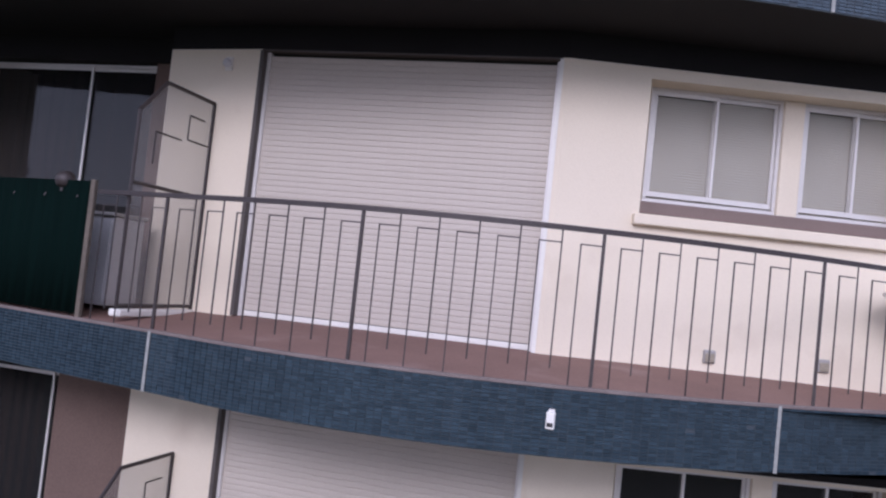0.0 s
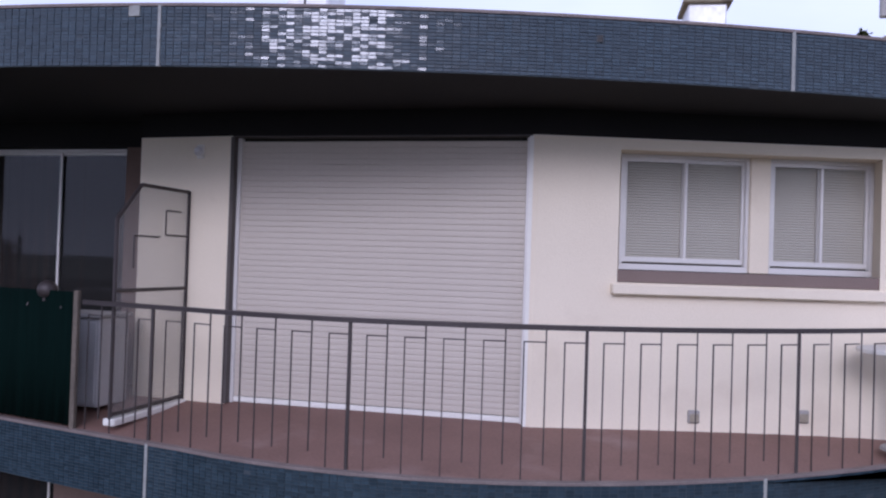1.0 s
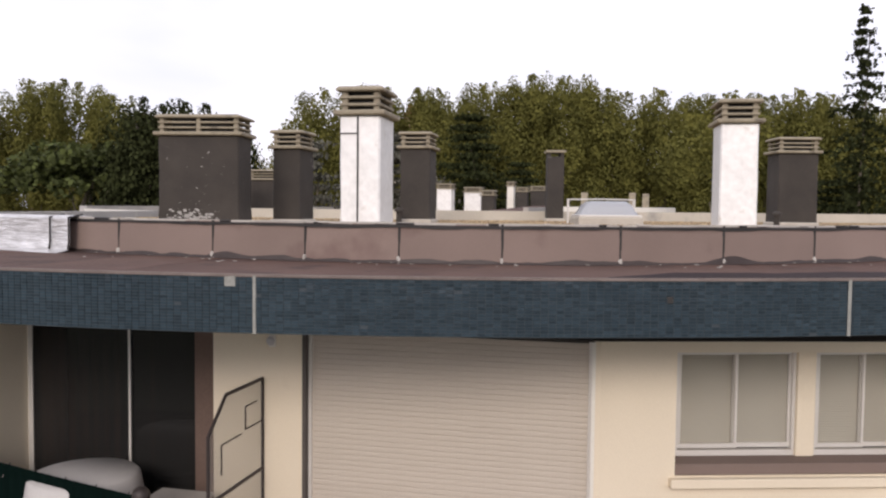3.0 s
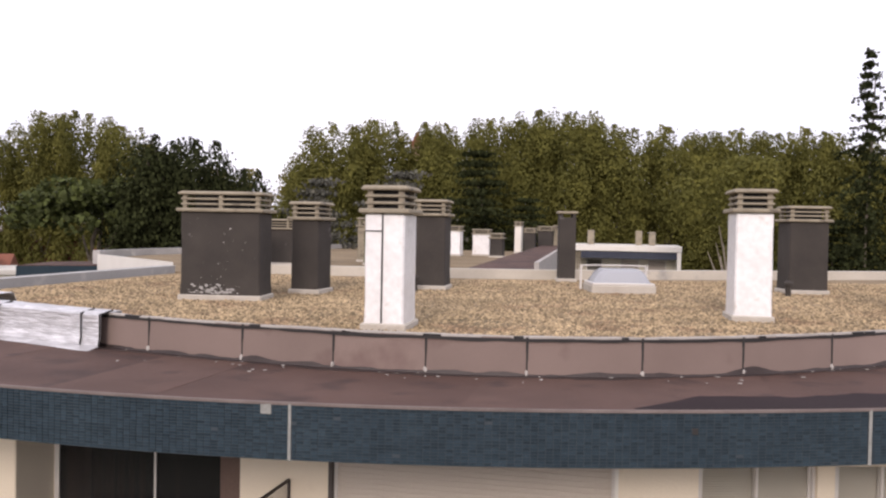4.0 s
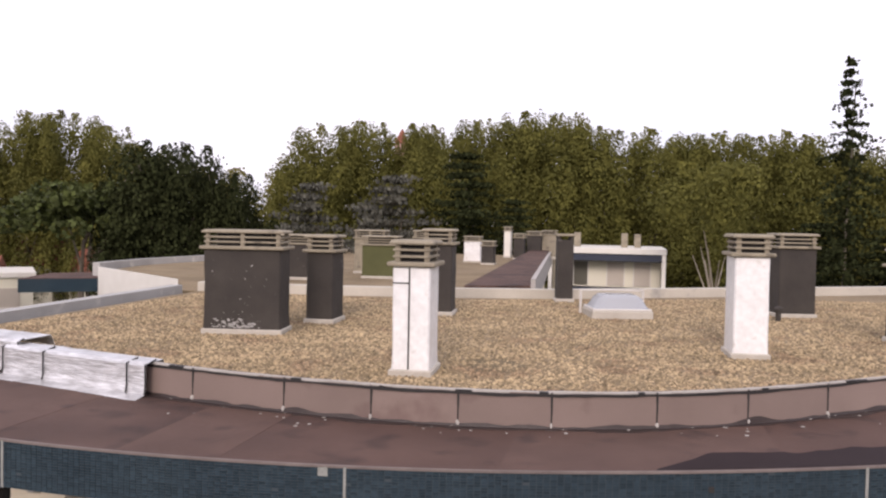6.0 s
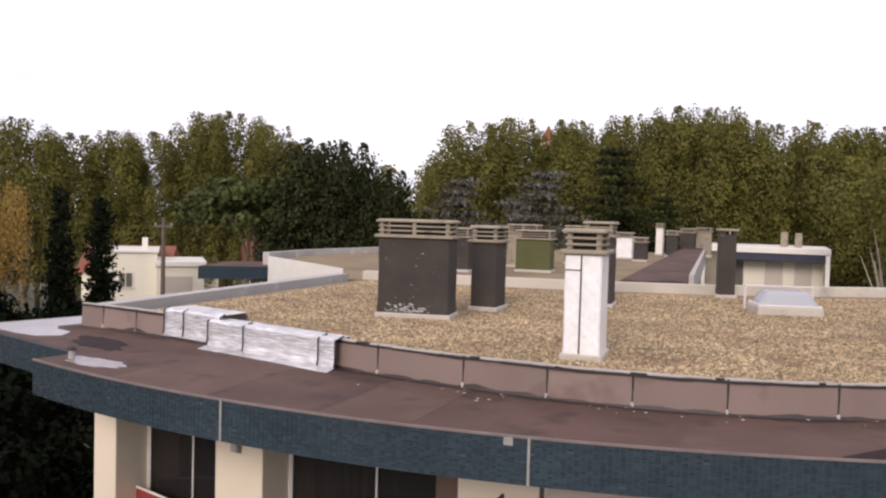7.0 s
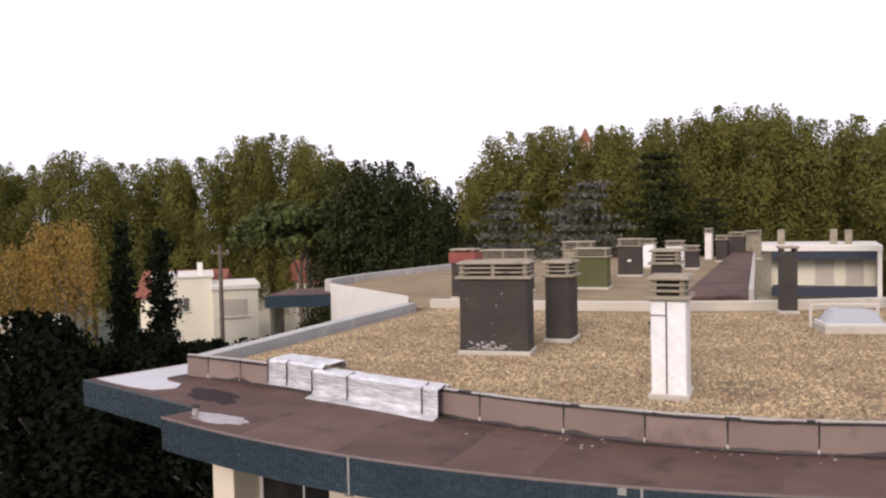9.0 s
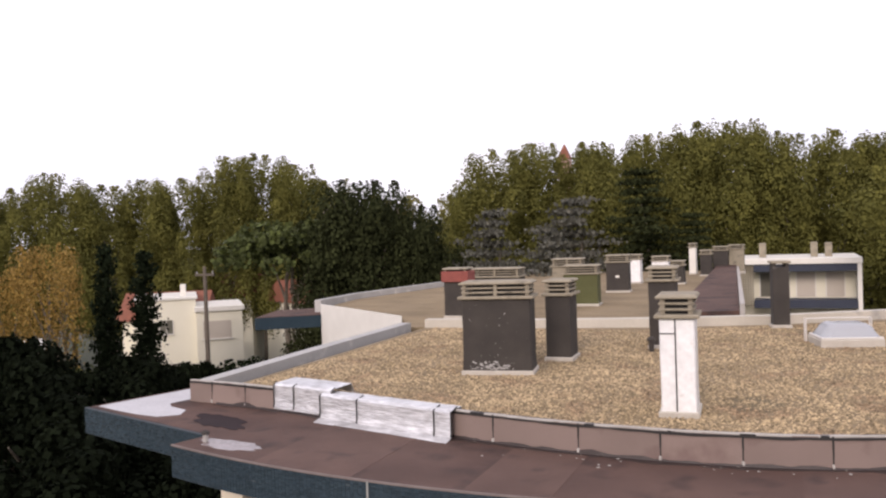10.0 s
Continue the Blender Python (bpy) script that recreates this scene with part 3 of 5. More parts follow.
def screen_panel(x, z0):
    """The glazed divider between two balconies, in a dark iron frame with a cut corner."""
    y1, y0 = wall_line(x) - 0.01, low_edge(x) + 0.10
    t = thing("divider_panel", "clear balcony divider in a dark iron frame with geometric bars", "divider", (x, 0, z0), group="balcony dividers")
    zt, zc = 1.80, 1.52
    r = 0.016
    bm = bmesh.new()
    tube(bm, [(0, y1, 0.0), (0, y1, zt)], r)
    tube(bm, [(0, y1, zt), (0, y0 + 0.30, zt)], r)
    tube(bm, [(0, y0 + 0.30, zt), (0, y0, zc)], r)
    tube(bm, [(0, y0, zc), (0, y0, 0.0)], r)
    tube(bm, [(0, y1, 0.98), (0, y0, 0.98)], r)
    tube(bm, [(0, y1, 0.06), (0, y0, 0.06)], r)
    part("frame", bm, M_IRON, t, "dark iron frame")
    bm = bmesh.new()
    for a, b in (((0, y1 - 0.12, 1.62), (0, y1 - 0.34, 1.62)), ((0, y1 - 0.34, 1.62), (0, y1 - 0.34, 1.42)), ((0, y1, 1.42), (0, y1 - 0.34, 1.42)),
                 ((0, y1 - 0.42, 1.40), (0, y0 + 0.22, 1.40)), ((0, y0 + 0.22, 1.40), (0, y0 + 0.22, 1.15))):
        tube(bm, [a, b], 0.008, 4)
    part("ornament", bm, M_IRON, t, "thin bars in a meander")
    bm = bmesh.new()
    o = [(y1, 0.06), (y1, zt), (y0 + 0.30, zt), (y0, zc), (y0, 0.06)]
    a = [bm.verts.new((-0.003, y, z)) for y, z in o]
    b = [bm.verts.new((0.003, y, z)) for y, z in o]
    bm.faces.new(a[::-1])
    bm.faces.new(b)
    for i in range(5):
        bm.faces.new((a[i], a[(i + 1) % 5], b[(i + 1) % 5], b[i]))
    g = part("pane", bm, M_FROST, t, "hazy glass pane")
    g.visible_shadow = False
    part("foot", boxes((-0.05, 0.05, y0 - 0.02, y1, -0.02, 0.035), bevel=0.01), M_WHITE, t, "white threshold")
    return t


def railing(x0, posts, x1, zf, label):
    """A dark railing that follows the bent edge: posts, full bars and short hooked bars."""
    t = thing("railing", label, "railing", (0, 0, zf), group="balcony railings")
    zt = 0.96
    edge = lambda x: low_edge(x) + 0.055
    line = steps(x0, x1, max(4, int((x1 - x0) / 0.25)))
    bm = bmesh.new()
    band(bm, [(x, edge(x) - 0.02) for x in line], [(x, edge(x) + 0.02) for x in line], zt - 0.02, zt + 0.012)
    part("handrail", bm, M_IRON, t, "flat dark brown handrail")
    bm = boxes((-0.010, 0.010, -0.010, 0.010, -0.04, zt - 0.02))
    pm = part("post", bm, M_IRON, t)
    pm.location = (posts[0], edge(posts[0]), 0)
    for x in posts[1:]:
        shared("post", pm.data, t, pose(x, edge(x), 0))
    full = short = hook = None
    for a, b in zip([posts[0] - 1.5] + posts, posts + [posts[-1] + 1.4]):
        n = 6
        for i in range(n):
            xa, xb = a + (b - a) * i / n, a + (b - a) * (i + 1) / n
            xm = (xa + xb) / 2 - 0.01
            if not (x0 < xm < x1):
                continue
            if i < n - 1 and x0 < xb < x1:
                if full is None:
                    full = part("bar", boxes((-0.0042, 0.0042, -0.0042, 0.0042, 0.10, zt - 0.02)), M_IRON, t)
                    full.location = (xb, edge(xb), 0)
                else:
                    shared("bar", full.data, t, pose(xb, edge(xb), 0))
            m, w = along((xm, edge(xm)), (xb, edge(xb)))
            if short is None:
                short = part("hooked_bar", boxes((-0.0038, 0.0038, -0.0038, 0.0038, -0.03, 0.86), (-0.0038, w, -0.0036, 0.0036, 0.86, 0.868)), M_IRON, t)
                short.matrix_basis = m
            else:
                shared("hooked_bar", short.data, t, m)
    return t


def storey(zf, upper):
    """One storey: walls, shutter, windows, divider and railing. zf: balcony floor."""
    zs = zf + (Z_SOFF - Z_FLOOR)
    tag = "upper" if upper else "lower"
    # filler between wall tops and slab, coloured like the shaded soffit
    wall_piece([-2.20, -1.9, -1.27, 1.27, 1.32, 1.93, 2.94, 3.93, 6.0, 8.9], zs, zs + 0.225, 0.25, "wall_cap_" + tag, M_SOFFIT_SHADE, "filler strip over the wall, soffit shade put into its colour")
    zd = zf + 0.03
    wall_piece([-2.20, -1.9, -1.27], zf - 0.1, zs, 0.45, "wall_pier_" + tag)
    # lintel coloured dark to merge with the shade below the soffit
    wall_piece([-1.27, 1.27], zf + 2.27, zs, 0.25, "wall_lintel_" + tag, M_DARKFR, "lintel over the roller shutter, soffit shade put into its dark colour")
    wall_piece([1.27, 1.32, 1.93], zf - 0.1, zs, 0.42, "wall_" + tag)
    shutter(-1.25, 1.25, zd, zf + 2.27)
    for x in (-1.27, 1.25):
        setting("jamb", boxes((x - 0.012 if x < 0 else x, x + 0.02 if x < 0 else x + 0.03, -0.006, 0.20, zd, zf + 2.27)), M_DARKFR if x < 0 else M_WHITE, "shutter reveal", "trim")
    p0, p1, p2, p3 = [(x, wall_line(x)) for x in (1.93, 2.94, 3.09, 3.93)]
    z0, z1 = (zf + 1.26, zf + 2.19) if upper else (zf + 0.9, zf + 2.25)
    wall_piece([1.93, 2.94, 3.93], zf - 0.1, z0 - 0.10, 0.42, "wall_apron_" + tag)
    wall_piece([1.93, 2.94, 3.93], z1, zs, 0.42, "wall_head_" + tag)
    wall_piece([3.93, 6.0, 8.9], zf - 0.1, zs, 0.42, "wall_right_" + tag)
    m, w = along(p0, p3)
    setting("window_sill_band", boxes((-0.05, w + 0.06, -0.07, 0.2, z0 - 0.19, z0 - 0.11), bevel=0.008, m=m), M_STUCCO, "projecting cream window sill", "sill")
    setting("window_ledge", boxes((0.0, w + 0.1, 0.012, 0.34, z0 - 0.098, z0 - 0.004), bevel=0.006, m=m), M_FELT, "shaded ledge under the windows", "trim")
    sash_window("window", p0, p1, z0, z1, label="sliding aluminium window with a closed white blind", group="front windows", blind=upper, setback=0.22)
    sash_window("window", p2, p3, z0, z1, label="sliding aluminium window with a closed white blind", group="front windows", blind=upper, setback=0.22)
    m, w = along(p1, p2)
    setting("mullion", boxes((0.062, w + 0.068, 0.19, 0.34, z0, z1), bevel=0.006, m=m), M_STUCCO, "cream pier between two windows", "trim")
    # the loggia beyond the pier
    zt = zs
    for k, (a, b) in enumerate(((-4.63, -2.20), (-6.82, -5.30))):
        sash_window("window", (a, 0.62), (b, 0.55), zf + 0.05, zf + 2.25, label="tall dark sliding balcony window with brown curtains", group="loggia windows", blind=False, setback=0.0)
        bm = bmesh.new()
        n = 60
        rows = [[bm.verts.new((a + 0.1 + (b - a - 0.2) * i / n, 0.70 + 0.025 * math.sin(i * 1.7) + 0.012 * math.sin(i * 4.1), z)) for i in range(n + 1)] for z in (zf + 0.1, zf + 2.2)]
        for i in range(n):
            if 0.42 < i / n < 0.55:
                continue
            bm.faces.new((rows[0][i], rows[0][i + 1], rows[1][i + 1], rows[1][i]))
        c = tagged(link_mesh("curtain", bm, M_CURTAIN, True), "brown curtain hung in folds behind the glass", "curtain")
        sol = c.modifiers.new("thick", "SOLIDIFY")
        sol.thickness = 0.006
    bm = boxes((-5.30, -4.63, 0.05, 0.9, zf - 0.1, zs), bevel=0.01)
    setting("wall_pier_second_" + tag, bm, M_STUCCO, "cream rendered pier between balcony windows", "wall")
    bm = boxes((-7.18, -6.82, 0.05, 0.9, zf - 0.1, zs), bevel=0.01)
    setting("wall_end_" + tag, bm, M_STUCCO, "cream rendered end wall", "wall")
    setting("wall_back_" + tag, boxes((-7.15, -2.3, 0.80, 1.0, zf - 0.1, zs), (-2.3, 4.3, 1.7, 1.8, zf - 0.1, zs)), M_ROOM_SHADE, "dark backing behind the windows, an unlit room's shade put into its colour", "wall")
    # added to close the gap above the loggia windows, in soffit shade colour
    setting("lintel_" + tag, boxes((-7.1, -2.2, 0.44, 0.84, zf + 2.252, zs + 0.22)), M_SOFFIT_SHADE, "added lintel closing the gap over the balcony windows, soffit shade in its colour", "wall")
    setting("panel_" + tag, boxes((-2.60 if upper else -3.25, -2.21, 0.46, 0.53, zf, zf + 2.25), bevel=0.006), M_PANEL, "brown panel beside the balcony window", "panel")
    screen_panel(-1.68, zf)


storey(Z_FLOOR, True)
storey(Z_FLOOR - STOREY, False)

# ---- balcony slabs ----
def balcony(z_off, name):
    xl = steps(-7.6, X_RIGHT, 50)
    edge = [(x, low_edge(x)) for x in xl]
    bm = bmesh.new()
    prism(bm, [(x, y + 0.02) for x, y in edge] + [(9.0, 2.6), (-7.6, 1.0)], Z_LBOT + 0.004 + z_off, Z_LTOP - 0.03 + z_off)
    setting("slab_" + name, bm, M_SOFFIT_SHADE, "concrete balcony slab, shade under it put into a near-black colour", "slab")
    bm = bmesh.new()
    rows = [[bm.verts.new((x, y, z + z_off)) for y, z in ((low_edge(x) + 0.03, Z_LTOP + 0.006), (low_edge(x) + 0.09, Z_LTOP + 0.012), (max(wall_line(x), 0.0) + 1.0, Z_FLOOR + 0.10), (max(wall_line(x), 0.0) + 1.0, Z_LTOP - 0.028), (low_edge(x) + 0.03, Z_LTOP - 0.028))] for x in xl]
    for p, q in zip(rows, rows[1:]):
        for k in range(5):
            bm.faces.new((p[k], q[k], q[(k + 1) % 5], p[(k + 1) % 5]))
    setting("floor_" + name, bm, M_FLOOR, "reddish brown balcony floor", "floor")
    bm = bmesh.new()
    band(bm, edge, [(x, y + 0.018) for x, y in edge], Z_LBOT + z_off, Z_LTOP + z_off)
    f = setting("fascia_" + name, bm, M_GROUT, "balcony edge clad in small blue glass mosaic tiles", "fascia")
    mosaic("mosaic_tiles", low_edge, -7.5, X_RIGHT - 0.5, Z_LBOT + 0.005 + z_off, Z_LTOP - 0.014 + z_off, 17, 0.052, f)
    bm = bmesh.new()
    band(bm, [(x, y - 0.010) for x, y in edge], [(x, y + 0.05) for x, y in edge], Z_LTOP - 0.012 + z_off, Z_LTOP + 0.008 + z_off)
    setting("trim_" + name, bm, M_LIP, "thin pale edge strip of the balcony", "trim")
    for x in (-4.3, -1.23, 2.94, 6.2):
        ob = part("joint", boxes((-0.011, 0.011, -0.013, 0.005, Z_LBOT + z_off, Z_LTOP + z_off)), M_JOINT, f, "pale sealant joint")
        ob.location = (x, low_edge(x), 0)
    return f


low_fascia = balcony(0.0, "balcony")
balcony(-STOREY, "balcony_below")
POSTS = [-1.26, 0.33, 1.80, 3.16]
railing(-1.95, POSTS, 4.6, Z_LTOP, "dark brown balcony railing of posts and hooked bars")
railing(-7.4, [-6.3, -4.9, -3.4], -2.0, Z_LTOP, "dark balcony railing behind a green canvas screen")
railing(-1.95, POSTS, 4.6, Z_LTOP - STOREY, "dark brown railing of the balcony below")

# small fixtures on the front
t = thing("wall_socket", "small grey outdoor socket low on the wall", "socket", group="wall sockets")
m, w = along((2.53, wall_line(2.53)), (3.5, wall_line(3.5)))
part("plate", boxes((-0.045, 0.045, -0.025, 0.01, 5.66, 5.76), bevel=0.008, m=m), M_SLAB, t)
part("lid", boxes((-0.035, 0.035, -0.034, -0.026, 5.67, 5.735), bevel=0.004, m=m), M_CONC, t)
t2 = copy_thing(t, pose(0.83, 0.245, 0.02))
t = thing("junction_box", "small white box fixed to the mosaic fascia", "box", (1.60, low_edge(1.60), 0))
part("case", boxes((-0.026, 0.026, -0.035, 0.0, 5.245, 5.35), bevel=0.006), M_WHITE, t)
part("label_plate", boxes((-0.018, 0.018, -0.040, -0.036, 5.262, 5.285)), M_SEAM, t, "dark slot")
part("bracket", boxes((-0.02, 0.02, -0.012, 0.004, 5.35, 5.365)), M_ALUFR, t)

# green canvas screen tied to the railing
bm = bmesh.new()
n = 90
rows = []
for z in (Z_LTOP + 0.03, Z_LTOP + 0.5, Z_LTOP + 1.03):
    row = []
    for i in range(n + 1):
        x = -5.3 + (-2.02 + 5.3) * i / n
        row.append(bm.verts.new((x, low_edge(x) + 0.02 + 0.012 * math.sin(i * 2.1) * (1 if z < Z_LTOP + 1 else 0.2), z)))
    rows.append(row)
for a, b in zip(rows, rows[1:]):
    for i in range(n):
        bm.faces.new((a[i], a[i + 1], b[i + 1], b[i]))
t = thing("canvas_screen", "dark green canvas screen laced to a balcony railing", "screen")
c = part("canvas", bm, M_CANVAS, t, smooth=True)
c.modifiers.new("thick", "SOLIDIFY").thickness = 0.005
for i in range(9):
    x = -5.2 + i * 0.38
    bm = bmesh.new()
    tube(bm, [(x, low_edge(x) + 0.010, Z_LTOP + 0.90), (x + 0.03, low_edge(x) + 0.08, Z_LTOP + 1.02)], 0.006, 4)
    part("lacing", bm, M_IRON, t, "dark cord lacing")
part("end_batten", boxes((-0.02, 0.02, -0.02, 0.02, 0.0, 1.04), bevel=0.004, m=pose(-2.0, low_edge(-2.0) + 0.03, Z_LTOP)), M_WOOD, t, "wooden end batten")


# ---- chimneys ----
def chimney(name, label, cx, cy, w, d, z0, z1, body, turn=0.0, levels=3, flues=1, base=M_MORTAR, crown_h=0.05, spread=0.06, group="roof chimneys", streak=None):
    """A rectangular stack: mortar foot, wrapped body, concrete crown, and a louvred cap of stacked slabs on piers."""
    t = thing(name, label, "chimney", (cx, cy, z0), turn, group)
    h = z1 - z0
    part("foot", boxes((-w / 2 - 0.035, w / 2 + 0.035, -d / 2 - 0.035, d / 2 + 0.035, -0.06, 0.075), bevel=0.015), base, t, "pale mortar foot")
    bm = bmesh.new()
    box(bm, -w / 2, w / 2, -d / 2, d / 2, 0.05, h, bevel=0.018)
    bmesh.ops.subdivide_edges(bm, edges=[e for e in bm.edges if e.calc_length() > 0.25], cuts=4, use_grid_fill=True)
    for v in bm.verts:
        v.co += Vector((1, 1, 0)) * 0.008 * noise.noise(v.co * 4 + Vector((cx, cy, 0)))
        if v.co.z < 0.12:
            v.co.x *= 1.02
            v.co.y *= 1.02
    part("body", bm, body, t)
    if streak:
        part("seam", boxes((-0.008, 0.008, -d / 2 - 0.014, -d / 2 + 0.005, 0.08, h - 0.01), m=pose(streak * w, 0, 0)), M_SEAM, t, "dark overlap seam")
        part("seam", boxes((-w / 2, streak * w, -d / 2 - 0.013, -d / 2 + 0.005, h - 0.19, h - 0.178)), M_SEAM, t, "dark overlap seam")
    s = spread
    part("crown", boxes((-w / 2 - s, w / 2 + s, -d / 2 - s, d / 2 + s, h, h + crown_h), bevel=0.012), M_CONC, t, "weathered concrete crown")
    z = h + crown_h
    gap, slab = 0.045, 0.028
    iw, idp = w / 2 - 0.01, d / 2 - 0.01
    total = levels * (gap + slab)
    part("flue", boxes((-iw * 0.72, iw * 0.72, -idp * 0.72, idp * 0.72, z, z + total - 0.02)), M_SEAM, t, "sooty flue")
    pier = boxes((-0.03, 0.03, -0.03, 0.03, z, z + total), bevel=0.005)
    spots = [(-iw + 0.035, -idp + 0.035), (iw - 0.035, -idp + 0.035), (-iw + 0.035, idp - 0.035), (iw - 0.035, idp - 0.035)]
    for k in range(1, flues):
        x = -iw + 2 * iw * k / flues
        spots += [(x, -idp + 0.02), (x, idp - 0.02)]
    first = part("pier", pier, M_CONC, t)
    first.location = (*spots[0], 0)
    for x, y in spots[1:]:
        shared("pier", first.data, t, pose(x, y, 0))
    for k in range(levels - 1):
        zz = z + gap + k * (gap + slab)
        o = 0.015
        bm = bmesh.new()
        for q in range(flues):
            a, b = -iw + 2 * iw * q / flues, -iw + 2 * iw * (q + 1) / flues
            box(bm, a - o, b + o - (0.05 if q < flues - 1 else 0), -idp - o, idp + o, zz, zz + slab, bevel=0.006)
        part("louvre_slab", bm, M_CONC, t)
    zz = z + total - slab
    bm = boxes((-iw - 0.05, iw + 0.05, -idp - 0.05, idp + 0.05, zz, zz + 0.035), bevel=0.01)
    for v in bm.verts:
        if v.co.z > zz + 0.03:
            v.co.x *= 0.93
            v.co.y *= 0.93
            v.co.z += 0.015
    part("cover_slab", bm, M_CONC, t, "weathered cover slab")
    return t


G = Z_GRAV
chimney("chimney", "chimney wrapped in silvery aluminised felt with a louvred concrete cap", -1.19, 1.52, 0.42, 0.58, G, 9.85, M_ALU, 3, streak=-0.05)
chimney("chimney", "chimney wrapped in worn silvery felt with a louvred concrete cap", 2.74, 4.05, 0.44, 0.60, G, 9.97, M_ALU, 4)
dk = chimney("chimney", "broad chimney wrapped in dark felt, whitish scuffs at its foot", -4.42, 4.00, 1.14, 0.60, G, 9.88, M_SLATE, 9, flues=2)
chimney("chimney", "narrow chimney wrapped in dark felt with a louvred cap", -3.77, 5.60, 0.45, 0.62, G, 9.80, M_SLATE, 2)
chimney("chimney", "dark felt chimney standing behind a silvery one", -2.20, 7.45, 0.52, 0.65, G, 9.92, M_SLATE, 4)
chimney("chimney", "dark grey chimney with a small pipe beside it", 4.33, 9.6, 0.70, 0.6, G, 9.95, M_SLATE, 12)
# flaking whitish patches near the foot of the broad stack
r = random.Random(5)
for i in range(150):
    bm = bmesh.new()
    bmesh.ops.create_circle(bm, cap_ends=True, segments=9, radius=0.004 + 0.030 * r.random() ** 3 if i < 125 else 0.004 + 0.009 * r.random() ** 2)
    for v in bm.verts:
        v.co *= 1 + 0.5 * noise.noise(v.co * 30 + Vector((i * 7.0, 0, 0)))
        v.co.y *= 0.55
    bmesh.ops.extrude_face_region(bm, geom=bm.faces[:])
    bm.verts.ensure_lookup_table()
    for v in bm.verts[9:]:
        v.co.z += 0.003
    ob = part("scuff", bm, M_KERB, dk, "whitish flake")
    dense = i < 125
    ob.matrix_basis = pose(r.triangular(-0.5, 0.3, -0.15) if dense else r.uniform(-0.47, 0.47), -0.312, 0.10 + 0.13 * r.random() ** 1.7 if dense else r.uniform(0.2, 1.2), 90)

# ---- more chimneys on both roofs ----
chimney("chimney", "dark chimney near an antenna mast", 5.35, 6.1, 0.42, 0.5, G, 9.78, M_SLATE, 10)
G2 = 8.60
chimney("chimney", "dark chimney with courses of red brick under its cap", -8.62, 12.75, 0.66, 0.6, G2, 9.62, M_SLATE, 4, levels=1, crown_h=0.30)
for o in bpy.data.objects:
    if o.name.startswith("crown") and abs(o.parent.location.x + 8.62) < 0.01:
        o.data.materials[0] = M_BRICK
        o["label"] = "red brick courses"
chimney("chimney", "broad grey chimney on the further roof", -8.2, 15.0, 1.5, 0.7, G2, 9.60, M_SLATE, 0, flues=2)
chimney("chimney", "chimney wrapped in green felt on the further roof", -5.95, 16.5, 1.05, 0.7, G2, 9.58, M_GREEN, 4)
chimney("chimney", "pale grey chimney behind a green one", -6.9, 18.6, 1.0, 0.7, G2, 9.72, M_CONC, 4, flues=2)
gc = chimney("chimney", "grey chimney with a small white vent on the further roof", -5.85, 21.9, 0.82, 0.7, G2, 9.70, M_SLATE, 4)
part("vent", boxes((-0.07, 0.07, -0.37, -0.345, 0.55, 0.63), bevel=0.005), M_WHITE, gc, "white vent cover")
for x, y, w, z1, mt, lab in ((-6.1, 26.6, 0.62, 9.62, M_ALU, "silvery chimney with a concrete cap far across the roof"), (-5.1, 27.5, 0.7, 9.5, M_ALU, "silvery chimney far across the roof"),
                             (-4.2, 26.0, 0.5, 9.35, M_SLATE, "small dark chimney far across the roof"), (-4.35, 33.0, 0.32, 9.9, M_WHITE, "slim white chimney far across the roof"),
                             (-3.6, 31.5, 0.5, 9.6, M_SLATE, "dark chimney beside a felt strip"), (-3.1, 33.5, 0.7, 9.7, M_SLATE, "dark chimney at the end of a felt strip"), (-2.4, 34.0, 0.7, 9.75, M_CONC, "grey chimney at the end of a felt strip")):
    chimney("chimney", lab, x, y, w, 0.6, G2, z1, mt, 0, levels=2)

# slim stack at the kerb: plain dark shaft with an open slot under its cover
t = thing("vent_stack", "slim dark felt vent stack with an open slot under its cover", "vent stack", (-0.14, 10.9, G), 12)
part("foot", boxes((-0.21, 0.21, -0.21, 0.21, -0.05, 0.07), bevel=0.012), M_MORTAR, t, "pale mortar foot")
part("shaft", boxes((-0.175, 0.175, -0.175, 0.175, 0.05, 1.36), bevel=0.015), M_SLATE, t)
part("pier", boxes((-0.17, -0.10, -0.17, 0.17, 1.36, 1.44)), M_SLATE, t)
part("pier", boxes((0.10, 0.17, -0.17, 0.17, 1.36, 1.44)), M_SLATE, t)
part("cover_slab", boxes((-0.21, 0.21, -0.21, 0.21, 1.44, 1.49), bevel=0.01), M_CONC, t, "weathered cover slab")

# ---- the further roof ----
bm = bmesh.new()
prism(bm, [(-9.15, 10.25), (-9.9, 11.75), (-14.6, 15.35), (-15.3, 19.0), (-13.0, 36.0), (-3.3, 36.0), (-2.35, 13.6), (-1.0, 11.45), (-3.0, 10.86), (-5.6, 10.41)], 8.2, G2)
setting("roof_gravel_far", bm, M_GRAVEL, "further flat roof covered in tan gravel", "roof")
bm = bmesh.new()
prism(bm, [(-9.15, 10.3), (-9.93, 11.65), (-14.65, 15.25), (-15.4, 19.0), (-13.1, 36.1), (-2.8, 36.1), (-1.35, 13.4), (-1.0, 11.6)], 0.0, 8.2)
setting("wall_far_wing", bm, M_STUCCO, "cream walls of the further wing", "wall")
bm = bmesh.new()
band(bm, [(-9.86, 11.55), (-14.62, 15.19)], [(-9.98, 11.72), (-14.74, 15.36)], 6.2, 8.74)
setting("wall_white_end", bm, M_WHITE, "plain white end wall of the further wing", "wall")
